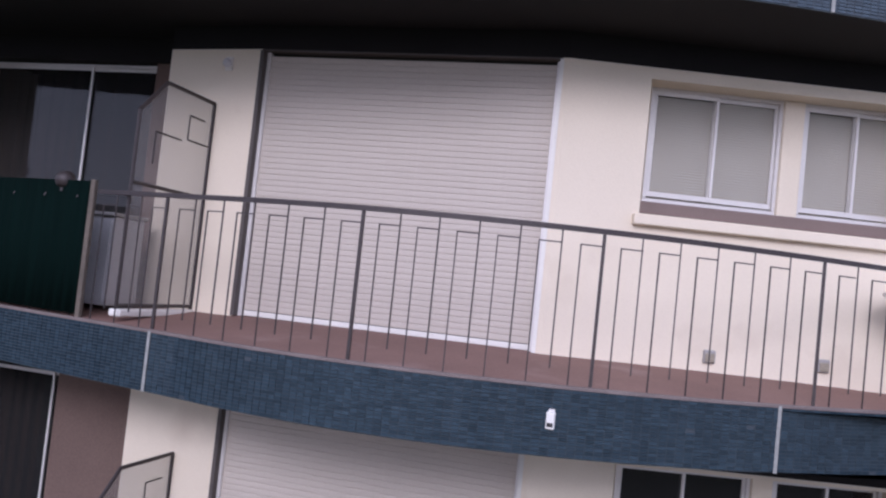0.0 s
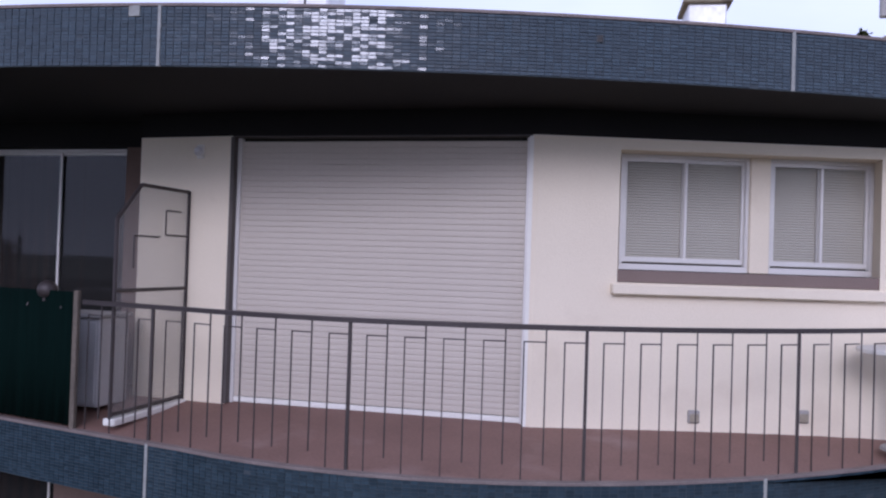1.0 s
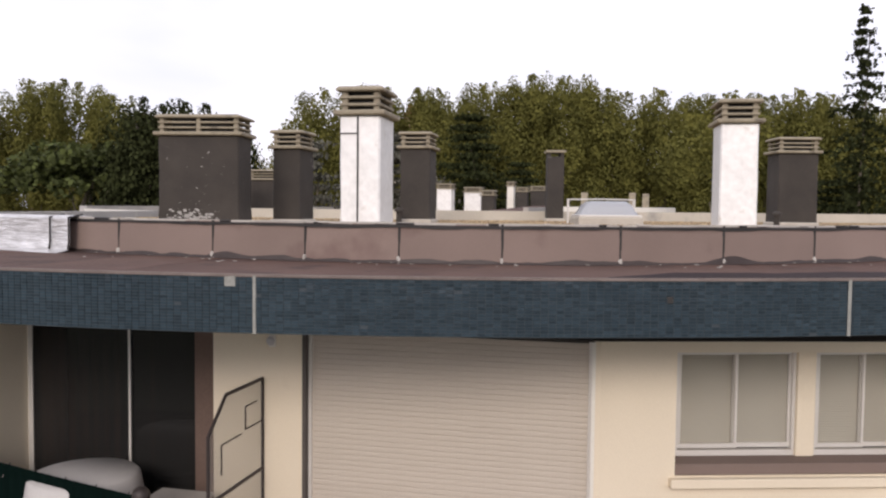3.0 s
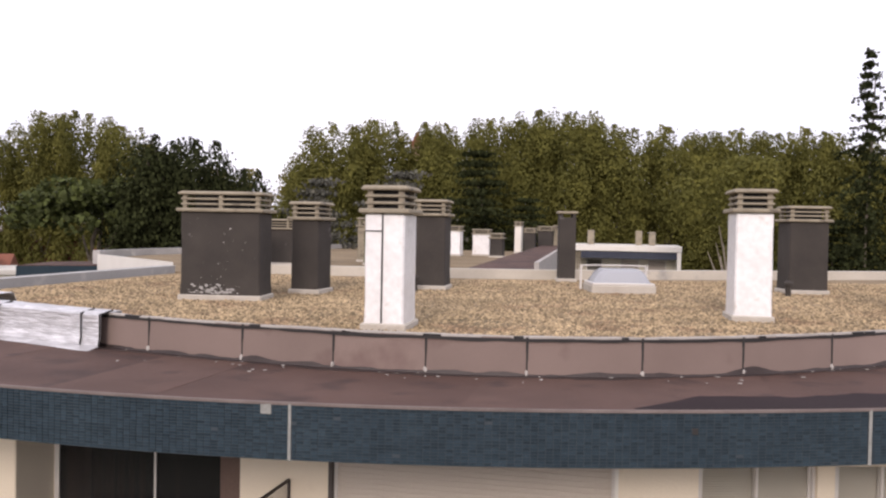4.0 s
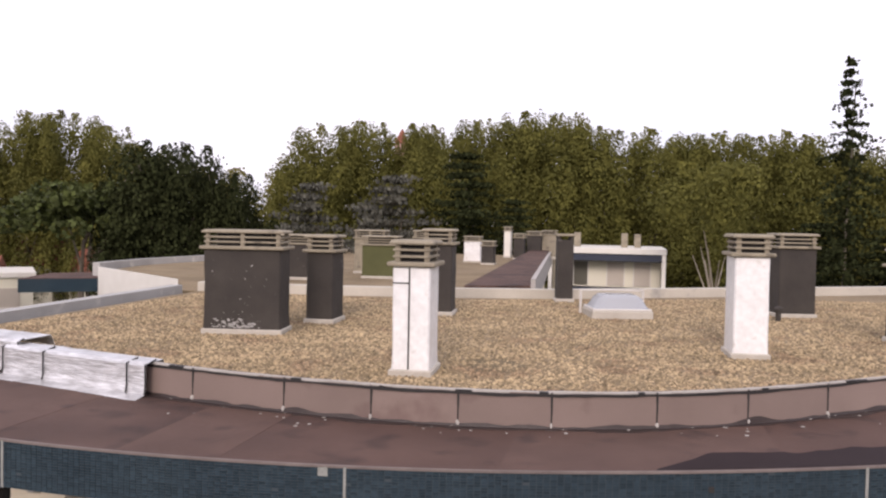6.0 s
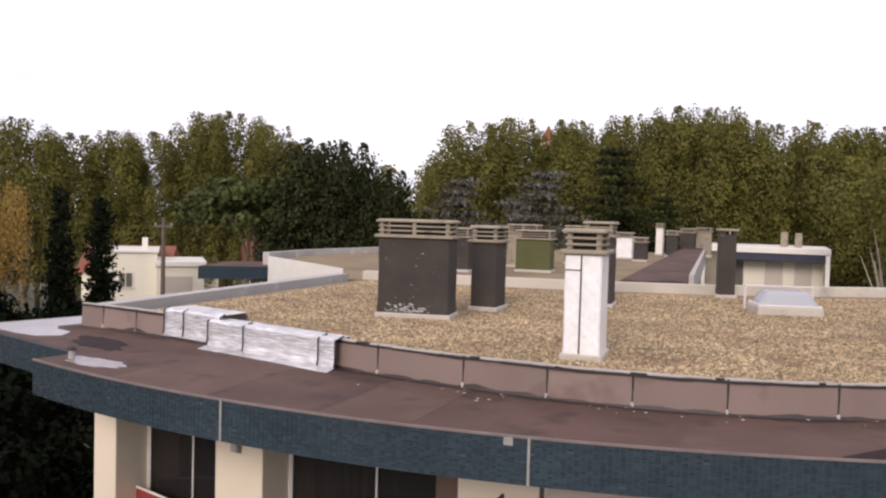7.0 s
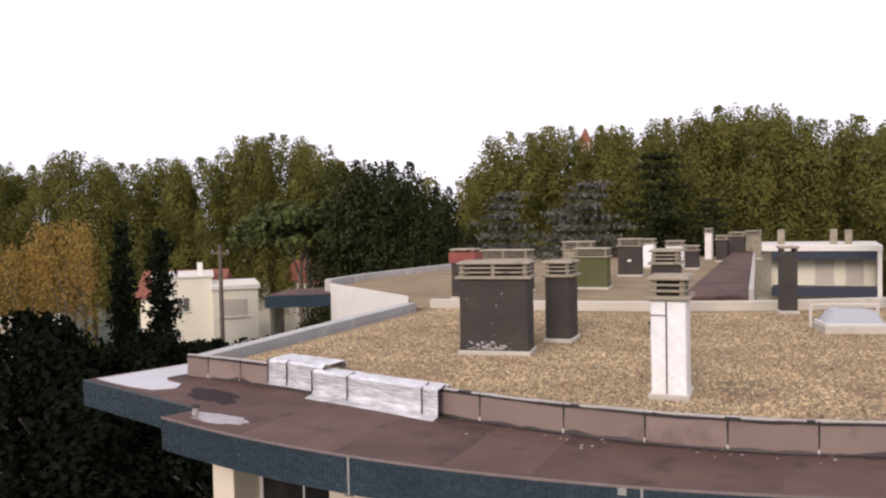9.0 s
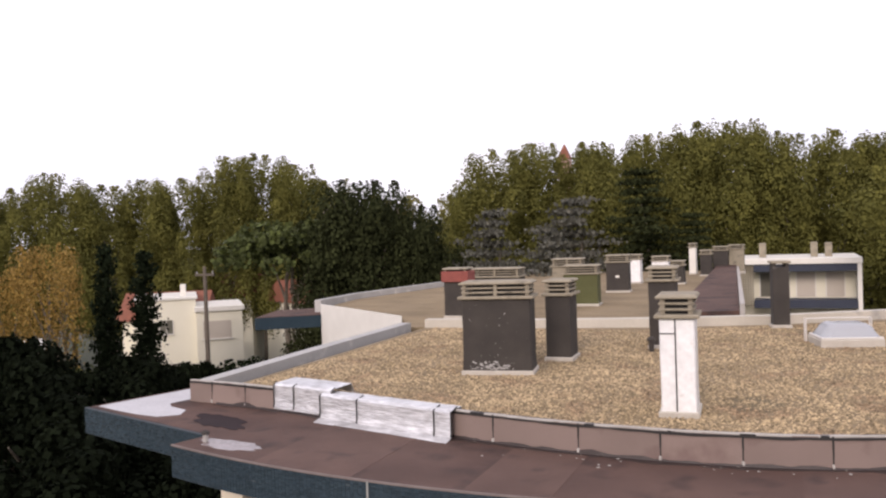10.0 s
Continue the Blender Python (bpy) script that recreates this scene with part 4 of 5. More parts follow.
kerb("parapet_far", [(-15.3, 15.9), (-15.45, 19.0), (-13.2, 36.0)][::1], -0.25, 8.2, 8.82, M_KERB, "grey metal-covered parapet of the further roof")
bm = bmesh.new()
prism(bm, [(-14.62, 15.2), (-16.4, 13.95), (-17.2, 16.4), (-15.4, 18.2)], 8.00, 8.40)
s = setting("slab_far_wing", bm, M_LEDGE, "felt-covered balcony roof of the further wing", "slab")
bm = bmesh.new()
band(bm, [(-14.63, 15.18), (-16.42, 13.91), (-17.25, 16.4)], [(-14.6, 15.22), (-16.38, 13.97), (-17.20, 16.42)], 7.98, 8.38)
setting("fascia_far_wing", bm, M_TILE, "blue mosaic fascia of the further wing", "fascia")
# brown felt strip running away between the further roof and the courtyard
bm = bmesh.new()
prism(bm, [(-2.75, 12.9), (-1.15, 13.5), (-2.55, 36.0), (-3.35, 36.0)], 8.2, lambda x, y: 8.74 + 0.012 * (y - 13))
setting("roof_strip", bm, M_LEDGE, "long strip of brown roofing felt running across the roof", "roof")
bm = bmesh.new()
band(bm, [(-1.14, 13.45), (-2.54, 36.0)], [(-1.02, 13.5), (-2.44, 36.0)], 8.2, 8.92)
setting("trim_strip", bm, M_CAP, "pale edge of the felt strip", "trim")

# ---- the wing across the courtyard ----
t = thing("apartment_wing", "cream apartment wing with navy balcony bands and white roof edge", "building", (0.25, 41.3, 0))
part("wall", boxes((-3.2, 3.2, 1.4, 6.0, 0.0, 8.6)), M_HOUSE, t)
rf = part("roof", boxes((-3.35, 3.35, -0.1, 6.2, 8.62, 8.95), bevel=0.02), M_WHITE, t, "white roof edge")
part("fascia_band", boxes((-2.2, 3.1, 0.0, 1.4, 8.20, 8.60), bevel=0.01), M_NAVY, t, "navy band under the roof")
part("balcony", boxes((-2.2, 3.1, -0.1, 1.4, 6.15, 6.62), bevel=0.01), M_NAVY, t, "navy balcony front")
part("end_wall", boxes((3.1, 3.32, -0.1, 1.4, 0.0, 8.6)), M_WHITE, t)
part("end_wall", boxes((-3.3, -3.1, -0.1, 1.4, 0.0, 8.6)), M_WHITE, t)
bm = bmesh.new()
for i in range(7):
    box(bm, -3.05 + i * 0.13, -3.01 + i * 0.13, 0.1, 0.2, 6.3, 8.6)
for i in range(16):
    box(bm, -3.08, -2.22, 0.12, 0.18, 6.35 + i * 0.14, 6.40 + i * 0.14)
part("lattice", bm, M_CONC, t, "open concrete lattice")
for a, b, mt, lab in ((-1.9, -1.1, M_GLASS, "dark window"), (0.05, 1.0, M_SHUT, "closed pale shutter"), (1.6, 2.5, M_SHUT, "closed beige shutter")):
    w = part("window", boxes((a, b, 1.34, 1.42, 6.7, 8.1), bevel=0.01), mt, t, lab)
    part("frame", boxes((a - 0.06, a, 1.32, 1.42, 6.65, 8.15), (b, b + 0.06, 1.32, 1.42, 6.65, 8.15), (a, b, 1.32, 1.42, 8.1, 8.16)), M_WHITE, w)
for x, h in ((-1.75, 0.85), (1.0, 0.85), (1.75, 0.80)):
    c = part("chimney", boxes((x - 0.19, x + 0.19, 1.5, 2.0, 8.95, 8.95 + h), bevel=0.02), M_CONC, rf, "grey chimney")

# ---- trees ----
def leaf_mesh(name, spots, size, material, seed, flat=0.0):
    """Many small leaf clumps, each a bent pair of faces."""
    r = random.Random(seed)
    verts, faces = [], []
    for p in spots:
        s = size * r.uniform(0.6, 1.35)
        n = Vector((r.gauss(0, 1), r.gauss(0, 1), r.gauss(0, 1) + flat))
        if len(p) > 3:
            n += 4.5 * Vector(p[3:])
        n.normalize()
        a = n.orthogonal().normalized()
        a.rotate(Matrix.Rotation(r.random() * math.tau, 3, n))
        b = n.cross(a)
        k = len(verts)
        p = Vector(p[:3])
        for u, v, w in ((-0.5, 0, 0.0), (0, -0.42, 0.16), (0.5, 0.05, 0.0), (0.05, 0.5, -0.14)):
            verts.append(p + (a * u + b * v + n * w) * s)
        faces += [(k, k + 1, k + 2), (k, k + 2, k + 3)]
    me = bpy.data.meshes.new(name)
    me.from_pydata([tuple(v) for v in verts], [], faces)
    me.materials.append(material)
    return me


def trunk_mesh(h, r0, limbs, seed, spread):
    r = random.Random(seed)
    bm = bmesh.new()
    pts = [(0.12 * r.uniform(-1, 1) * i, 0.12 * r.uniform(-1, 1) * i, h * i / 5) for i in range(6)]
    tube(bm, pts, [r0 * (1 - 0.15 * i) for i in range(6)], 8)
    for i in range(limbs):
        z = h * r.uniform(0.3, 0.9)
        a = r.random() * math.tau
        q = [(0, 0, z), (math.cos(a) * spread * 0.4, math.sin(a) * spread * 0.4, z + h * 0.16), (math.cos(a) * spread, math.sin(a) * spread, z + h * 0.34)]
        tube(bm, q, [r0 * 0.45, r0 * 0.28, r0 * 0.1], 5)
    return bm


def tree(name, label, category, spots, size, leaf, h, r0, limbs, spread, seed, group="", flat=0.0, bark=M_BARK):
    t = thing(name, label, category, group=group)
    part("trunk", trunk_mesh(h, r0, limbs, seed, spread), bark, t)
    me = leaf_mesh("crown", spots, size, leaf, seed, flat)
    c = new("crown", me)
    c.parent = t
    return t


def lobes_crown(seed, h, w, z0, lobes, per, upright=1.6, hollow=0.0):
    """Points in upright lobes that fill a tall rounded crown of height 1 to h."""
    r = random.Random(seed)
    out = []
    for i in range(lobes):
        u = r.random()
        z = z0 + (h - z0) * (0.10 + 0.78 * u)
        env = w * 0.5 * math.sqrt(max(0.05, 1 - ((z - z0) / (h - z0) * 1.25 - 0.45) ** 2 * 1.1))
        a, d = r.random() * math.tau, env * (hollow + (1 - hollow) * math.sqrt(r.random())) * 0.85
        cx, cy = math.cos(a) * d, math.sin(a) * d
        rad = w * (r.uniform(0.09, 0.16) if hollow else r.uniform(0.12, 0.20))
        top = min(rad * upright, h - z)
        for k in range(per):
            o = Vector((r.gauss(0, 1), r.gauss(0, 1), r.gauss(0, 1) + 0.25)).normalized()
            v = o * (0.98 - 0.42 * r.random() ** 2)
            out.append((cx + v.x * rad, cy + v.y * rad, z + v.z * max(top, rad * 0.5), o.x, o.y, o.z))
    for i in range(5):
        a, d = r.random() * math.tau, w * 0.3 * r.random()
        for k in range(per // 2):
            f = r.random()
            s = (1 - f) * w * 0.10 + 0.1
            out.append((math.cos(a) * d + r.gauss(0, s), math.sin(a) * d + r.gauss(0, s), h * (0.84 + 0.16 * f)))
    return out


def trees_at(proto, rows):
    """Copies at (x, y, height scale, width scale)."""
    first = True
    for x, y, s, w in rows:
        m = pose(x, y, 0, 0, 0, rng.uniform(0, 360))
        if first:
            ob, first = proto, False
            ob.matrix_basis = m
        else:
            ob = copy_thing(proto, m)
        ob.scale = (w, w, s)


TALL = 17.0
planes = [tree("plane_tree", "tall plane tree with olive green early autumn foliage", "tree", lobes_crown(s, TALL, 8.6, 3.0, 58, 420, 1.7, 0.55), 0.18, M_LEAF, 10, 0.32, 7, 1.5, s, "row of plane trees") for s in (11, 12, 13, 14)]
# x, y, top of the trees along the skyline
SKYLINE = [(-58.5, 30.0, 15.4), (-55.4, 33.6, 15.2), (-53.6, 35.8, 15.0), (-51.3, 38.5, 16.1), (-48.9, 41.0, 15.2), (-46.9, 42.9, 15.6), (-44.9, 44.7, 15.7), (-42.1, 46.9, 17.3),
           (-40.0, 48.5, 17.6), (-37.7, 50.0, 16.7), (-35.6, 51.3, 15.3), (-21.1, 49.5, 15.2), (-19.5, 50.0, 17.2), (-17.4, 50.7, 17.7), (-14.2, 51.6, 17.6),
           (-12.1, 52.0, 17.4), (-9.6, 53.0, 17.9), (-7.6, 53.7, 17.8), (-5.8, 53.9, 18.7), (-3.7, 54.1, 18.6), (-1.2, 54.3, 17.6), (0.8, 54.3, 17.3)]
SKYLINE += [(3.0 + 2.25 * i, 54.4 - 0.25 * i, (17.4, 16.9, 17.0, 16.8, 17.1, 16.8, 15.7, 16.0, 16.4, 16.0, 16.6, 16.2)[i]) for i in range(12)]
groups = [[], [], [], []]
for i, (x, y, z) in enumerate(SKYLINE):
    z += 0.45 if x < -35 else -0.25
    groups[i % 4].append((x, y, z / TALL, rng.uniform(0.72, 0.90)))
    d = 1.12
    groups[(i + 2) % 4].append((x * d + rng.uniform(-1, 1), -8 + (y + 8) * d + rng.uniform(-1, 1), z / TALL * rng.uniform(0.86, 1.0), rng.uniform(0.75, 0.9)))
for p, rows in zip(planes, groups):
    trees_at(p, rows)
# plane tree with a pale bare trunk beside the courtyard wing
M_PALEBARK = mat("pale_mottled_bark", (0.36, 0.31, 0.24), (0.20, 0.17, 0.13), 0.9, 2.5, 20, 0.4)
bare = tree("plane_tree", "plane tree with a pale mottled trunk and sparse low limbs", "tree", lobes_crown(61, 13.5, 6.0, 9.3, 14, 260), 0.18, M_LEAF, 8.6, 0.17, 11, 1.7, 61, bark=M_PALEBARK)
bare.matrix_basis = pose(5.6, 36.2, 0)
# lighter, thinner trees in the gap
light = tree("poplar_tree", "light yellow-green poplar with an open crown", "tree", lobes_crown(31, 14.5, 6.0, 1.5, 26, 170), 0.25, M_LEAF2, 10, 0.2, 7, 1.5, 31, "pale poplars")
trees_at(light, [(-33.5, 58.4, 0.98, 0.8), (-31.0, 59.4, 1.0, 0.8), (-28.2, 60.7, 1.0, 0.85), (-25.4, 58.0, 0.96, 0.8), (-36.5, 60.5, 1.02, 0.8), (-29.8, 66.0, 1.0, 1.0), (-24.0, 64.0, 1.0, 1.0)])


def conifer_points(seed, h, w, z0, whorls, per, droop=0.25, power=1.0, irregular=0.25, fuzz=0.10):
    r = random.Random(seed)
    out = []
    for i in range(whorls):
        f = i / (whorls - 1)
        z = z0 + (h - z0) * f
        reach = w * 0.5 * (1 - f) ** power + 0.12
        for b in range(7):
            a = r.random() * math.tau
            L = reach * r.uniform(1 - irregular * 2, 1 + irregular)
            for k in range(max(3, int(per * (0.3 + 0.7 * (1 - f))))):
                s = r.random() ** 0.7
                out.append((math.cos(a) * L * s + r.gauss(0, fuzz), math.sin(a) * L * s + r.gauss(0, fuzz), z - droop * L * s + r.gauss(0, 0.09 + 0.05 * (1 - f))))
    return out


sp = tree("spruce_tree", "tall slender dark spruce with drooping branches", "tree", conifer_points(41, 18.9, 7.4, 3.0, 32, 46, 0.30, 0.85, 0.45), 0.21, M_DARKPINE, 17.6, 0.12, 0, 0.6, 41)
sp.matrix_basis = pose(12.35, 39.0, 0)
cy = tree("cypress_tree", "narrow dark green cypress tree", "tree", conifer_points(42, 10.6, 2.0, 0.6, 46, 36, -0.5, 0.35, 0.2), 0.2, M_DARKT, 9.0, 0.12, 0, 0.3, 42, "cypresses")
trees_at(cy, [(-32.36, 23.6, 1.02, 0.85), (-31.0, 24.9, 0.98, 0.95)])
# broad dark pine and the umbrella pine beside it
dp = tree("pine_tree", "broad very dark pine with a ragged top", "tree", lobes_crown(43, 14.0, 8.6, 2.0, 80, 380, 1.5), 0.20, M_DARKPINE, 12, 0.35, 8, 2.4, 43, "dark pines")
trees_at(dp, [(-21.6, 31.2, 1.0, 0.78), (-24.2, 32.6, 0.86, 0.7), (-19.2, 32.4, 0.90, 0.55), (-17.6, 33.6, 0.74, 0.5)])
r = random.Random(44)
spots = []
for i in range(46):
    a, d = r.random() * math.tau, 3.6 * math.sqrt(r.random())
    zc = 12.0 - 0.10 * d * d - r.random() * 1.2
    for k in range(110):
        v = Vector((r.gauss(0, 1), r.gauss(0, 1), r.gauss(0, 1))).normalized() * (0.6 + 0.4 * r.random())
        spots.append((math.cos(a) * d + v.x * 0.95, math.sin(a) * d + v.y * 0.95, zc + v.z * 0.55))
up = tree("umbrella_pine", "umbrella pine with a rounded bright green crown", "tree", spots, 0.30, M_PINE, 11, 0.3, 10, 2.8, 44, flat=0.8)
up.matrix_basis = pose(-26.4, 31.6, 0)
# grey-blue cedars with layered boughs
ce = tree("cedar_tree", "grey-blue cedar with layered spreading boughs", "tree", conifer_points(45, 12.2, 8.5, 1.5, 20, 150, -0.05, 0.38, 0.4, 0.42), 0.24, M_CEDAR, 10.5, 0.18, 0, 2.0, 45, "cedars", 0.8)
trees_at(ce, [(-14.8, 33.7, 0.98, 0.72), (-10.7, 35.2, 1.02, 0.8), (-12.8, 37.0, 0.9, 0.7)])
dc = tree("cedar_tree", "tall dark cedar with flat boughs", "tree", conifer_points(46, 14.5, 9.0, 2.0, 22, 200, 0.05, 0.5, 0.4, 0.5), 0.22, M_DARKPINE, 12.5, 0.22, 0, 2.2, 46, "dark cedars", 0.8)
trees_at(dc, [(-8.8, 45.5, 1.0, 0.85), (-5.8, 46.5, 0.8, 0.7), (12.2, 44.0, 0.72, 0.9), (15.5, 42.0, 0.7, 1.0), (9.0, 47.0, 0.5, 0.8)])
au = tree("autumn_tree", "small tree with orange autumn leaves", "tree", lobes_crown(47, 10.9, 5.6, 6.2, 26, 170, 2.4), 0.13, M_AUTUMN, 8, 0.18, 9, 1.6, 47, "autumn trees")
trees_at(au, [(-30.4, 18.2, 1.02, 0.62), (-32.0, 17.4, 0.93, 0.55), (-33.6, 15.6, 0.86, 0.6)])
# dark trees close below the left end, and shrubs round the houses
sh = tree("holm_oak", "dense evergreen oak, deep shade put into its near-black leaf colour", "tree", lobes_crown(48, 7.0, 7.0, 0.8, 40, 170, 1.0), 0.22, M_OAK_SHADE, 5, 0.25, 8, 1.8, 48, "evergreen oaks")
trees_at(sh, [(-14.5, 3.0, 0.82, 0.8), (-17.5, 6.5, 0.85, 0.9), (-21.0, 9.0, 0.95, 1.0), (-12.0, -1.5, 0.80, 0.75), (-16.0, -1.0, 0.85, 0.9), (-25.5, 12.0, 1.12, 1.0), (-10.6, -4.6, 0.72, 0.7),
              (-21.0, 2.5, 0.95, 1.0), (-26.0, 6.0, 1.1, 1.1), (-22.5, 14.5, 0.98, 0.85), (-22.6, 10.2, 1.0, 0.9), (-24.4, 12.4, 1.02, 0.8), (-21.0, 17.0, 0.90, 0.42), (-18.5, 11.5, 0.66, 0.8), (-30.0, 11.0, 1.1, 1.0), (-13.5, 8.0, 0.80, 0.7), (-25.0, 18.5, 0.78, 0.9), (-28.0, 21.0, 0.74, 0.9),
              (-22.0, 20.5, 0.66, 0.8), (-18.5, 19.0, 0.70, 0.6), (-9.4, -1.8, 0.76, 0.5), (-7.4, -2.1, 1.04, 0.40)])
hg = tree("shrub", "rounded green garden shrub on open ground", "shrub", lobes_crown(49, 4.0, 5.0, 0.3, 24, 110, 0.9), 0.26, M_PINE, 2.5, 0.12, 6, 1.0, 49, "garden shrubs")
trees_at(hg, [(-33.0, 26.5, 0.9, 1.0), (-30.0, 28.5, 0.85, 1.0), (-27.0, 29.5, 0.9, 0.9), (4.0, 46.0, 1.4, 1.2), (8.5, 44.0, 1.3, 1.1), (17.0, 38.0, 1.5, 1.3), (0.0, 50.0, 1.6, 1.2), (-34.5, 22.0, 1.2, 1.1)])
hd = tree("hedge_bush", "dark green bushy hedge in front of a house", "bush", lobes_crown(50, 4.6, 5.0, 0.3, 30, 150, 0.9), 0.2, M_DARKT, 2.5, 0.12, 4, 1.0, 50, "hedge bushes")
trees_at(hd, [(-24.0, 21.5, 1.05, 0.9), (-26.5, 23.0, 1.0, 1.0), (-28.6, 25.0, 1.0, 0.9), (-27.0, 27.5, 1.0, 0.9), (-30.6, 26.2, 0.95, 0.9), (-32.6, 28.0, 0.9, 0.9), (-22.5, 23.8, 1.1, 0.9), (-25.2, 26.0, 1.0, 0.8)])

# ---- houses beyond the gardens ----
def flat_house(name, label, at, turn, w, d, h, windows, group=""):
    t = thing(name, label, "house", at, turn, group)
    part("wall", boxes((-w / 2, w / 2, 0, d, 0, h)), M_HOUSE, t)
    rf = part("roof", boxes((-w / 2 - 0.12, w / 2 + 0.12, -0.12, d + 0.12, h, h + 0.16), bevel=0.02), M_WHITE, t, "white flat roof edge")
    for x, z, ww, wh, shut in windows:
        win = part("window", boxes((x - ww / 2, x + ww / 2, -0.03, 0.02, z, z + wh)), M_SHUT if shut else M_GLASS, t, "closed roller shutter" if shut else "dark window")
        part("frame", boxes((x - ww / 2 - 0.05, x - ww / 2, -0.05, 0.02, z, z + wh), (x + ww / 2, x + ww / 2 + 0.05, -0.05, 0.02, z, z + wh), (x - 0.025, x + 0.025, -0.05, 0.02, z, z + wh) if not shut else (x - ww / 2, x + ww / 2, -0.05, 0.02, z + wh, z + wh + 0.05)), M_WHITE, win)
        part("sill", boxes((x - ww / 2 - 0.08, x + ww / 2 + 0.08, -0.12, 0.02, z - 0.07, z), bevel=0.01), M_WHITE, win)
    return t, rf


house, rf = flat_house("house", "cream two-storey house with a flat roof among trees", (-36.1, 32.2, 0), 40, 3.6, 5.5, 7.4, [(0.0, 5.3, 0.75, 0.85, False), (0.0, 2.2, 0.8, 1.1, True)])
part("wing", boxes((1.8, 4.6, -0.6, 4.5, 0, 6.6)), M_HOUSE, house)
part("wing_roof", boxes((1.7, 4.75, -0.75, 4.7, 6.6, 6.92), bevel=0.03), M_WHITE, house, "white overhanging roof slab")
w = part("window", boxes((2.2, 3.9, -0.64, -0.58, 4.9, 6.0)), M_SHUT, house, "closed roller shutter")
part("sill", boxes((2.1, 4.0, -0.72, -0.58, 4.82, 4.9)), M_WHITE, w)
part("chimney", boxes((0.9, 1.25, 1.2, 1.6, 7.5, 8.3), bevel=0.02), M_WHITE, rf)
t = thing("house", "low house with a terracotta tiled roof seen between trees", "house", (-38.5, 34.5, 0), 30, "tiled houses")
part("wall", boxes((-2.5, 2.5, 0, 6, 0, 6.0)), M_HOUSE, t)
bm = bmesh.new()
prof = [(-2.9, -0.3, 5.9), (2.9, -0.3, 5.9), (2.9, 3.0, 7.6), (-2.9, 3.0, 7.6), (-2.9, 6.3, 5.9), (2.9, 6.3, 5.9)]
v = [bm.verts.new(p) for p in prof]
for q in ((0, 1, 2, 3), (3, 2, 5, 4), (0, 3, 4), (1, 5, 2), (0, 4, 5, 1)):
    bm.faces.new([v[i] for i in q])
part("roof", bm, M_TERRA, t, "terracotta tiled roof")
copy_thing(t, pose(-42.5, 46.0, 0.6, 0, 0, 20))
copy_thing(t, pose(-33.0, 47.0, 0.2, 0, 0, 60))
flat_house("house", "white house far behind the trees", (-30.0, 55.0, 0), 20, 9, 6, 8.5, [(-2, 5.5, 1, 1.2, False), (2, 5.5, 1, 1.2, False)], "far houses")
flat_house("house", "pale house far behind the trees", (2.0, 66.0, 0), -10, 12, 6, 9.5, [(-3, 6, 1.2, 1.3, False), (1, 6, 1.2, 1.3, False), (4, 6, 1.2, 1.3, False)], "far houses")
flat_house("house", "small white building beside the garden", (-36.5, 20.5, 0), 50, 4.0, 4, 5.8, [(0.6, 3.6, 1.0, 1.2, False)], "far houses")
t = thing("utility_pole", "weathered utility pole with a crossarm and wires", "pole", (-28.2, 26.2, 0))
part("shaft", tube(bmesh.new(), [(0, 0, 0), (0, 0, 5), (0, 0, 9.7)], [0.14, 0.12, 0.09], 8), M_WOOD, t)
part("crossarm", boxes((-0.6, 0.6, -0.05, 0.05, 9.2, 9.32), bevel=0.01), M_WOOD, t)
for x in (-0.5, 0.0, 0.5):
    part("insulator", tube(bmesh.new(), [(x, 0, 9.32), (x, 0, 9.45)], [0.04, 0.03], 6), M_SLAB, t)


# ---- foil flashing wrapped over the parapet ----
def foil(name, x0, x1, z0, z1, out, skirt, label, seams=(), back=0.2):
    t = thing(name, label, "flashing")
    bm = bmesh.new()
    n = 36
    prof = [(-out - skirt, z0 + 0.004), (-out - 0.02, z0 + 0.03), (-out, z0 + 0.09), (-out + 0.01, (z0 + z1) / 2), (-out, z1 - 0.03), (-out + 0.05, z1), (back, z1 - 0.01), (back + 0.06, z1 - 0.14)]
    rows = []
    for i in range(n + 1):
        x = x0 + (x1 - x0) * i / n
        row = []
        for k, (dy, z) in enumerate(prof):
            j = 0.012 if 0 < k else 0.003
            row.append(bm.verts.new((x + j * noise.noise(Vector((x * 7, k, 1))), par_edge(x) + dy + j * noise.noise(Vector((x * 9, k * 2.0, 4))), z + 0.6 * j * noise.noise(Vector((x * 5, k, 9))))))
        rows.append(row)
    for a, b in zip(rows, rows[1:]):
        for k in range(len(prof) - 1):
            bm.faces.new((a[k], b[k], b[k + 1], a[k + 1]))
    s = part("sheet", bm, M_FOIL, t, "crumpled silver foil sheet")
    s.modifiers.new("thick", "SOLIDIFY").thickness = 0.006
    for x in (x0, *seams, x1):
        bm = bmesh.new()
        tube(bm, [(x, par_edge(x) - out - 0.03, z0 + 0.03), (x, par_edge(x) - out - 0.012, z0 + 0.10), (x, par_edge(x) - out - 0.012, z1 - 0.02), (x, par_edge(x) + 0.06, z1 + 0.006)], 0.010, 5)
        part("seam", bm, M_SEAM, t, "black bitumen seam")
    return t


foil("foil_flashing", -5.98, -3.76, Z_RTOP, Z_PAR + 0.02, 0.14, 0.22, "silver foil flashing patched over the parapet", (-5.30, -4.02))
foil("foil_flashing", -6.98, -5.83, Z_RTOP + 0.03, Z_PAR + 0.07, 0.03, 0.02, "older silver foil patch over the parapet and gravel", (-6.58,), 0.55)

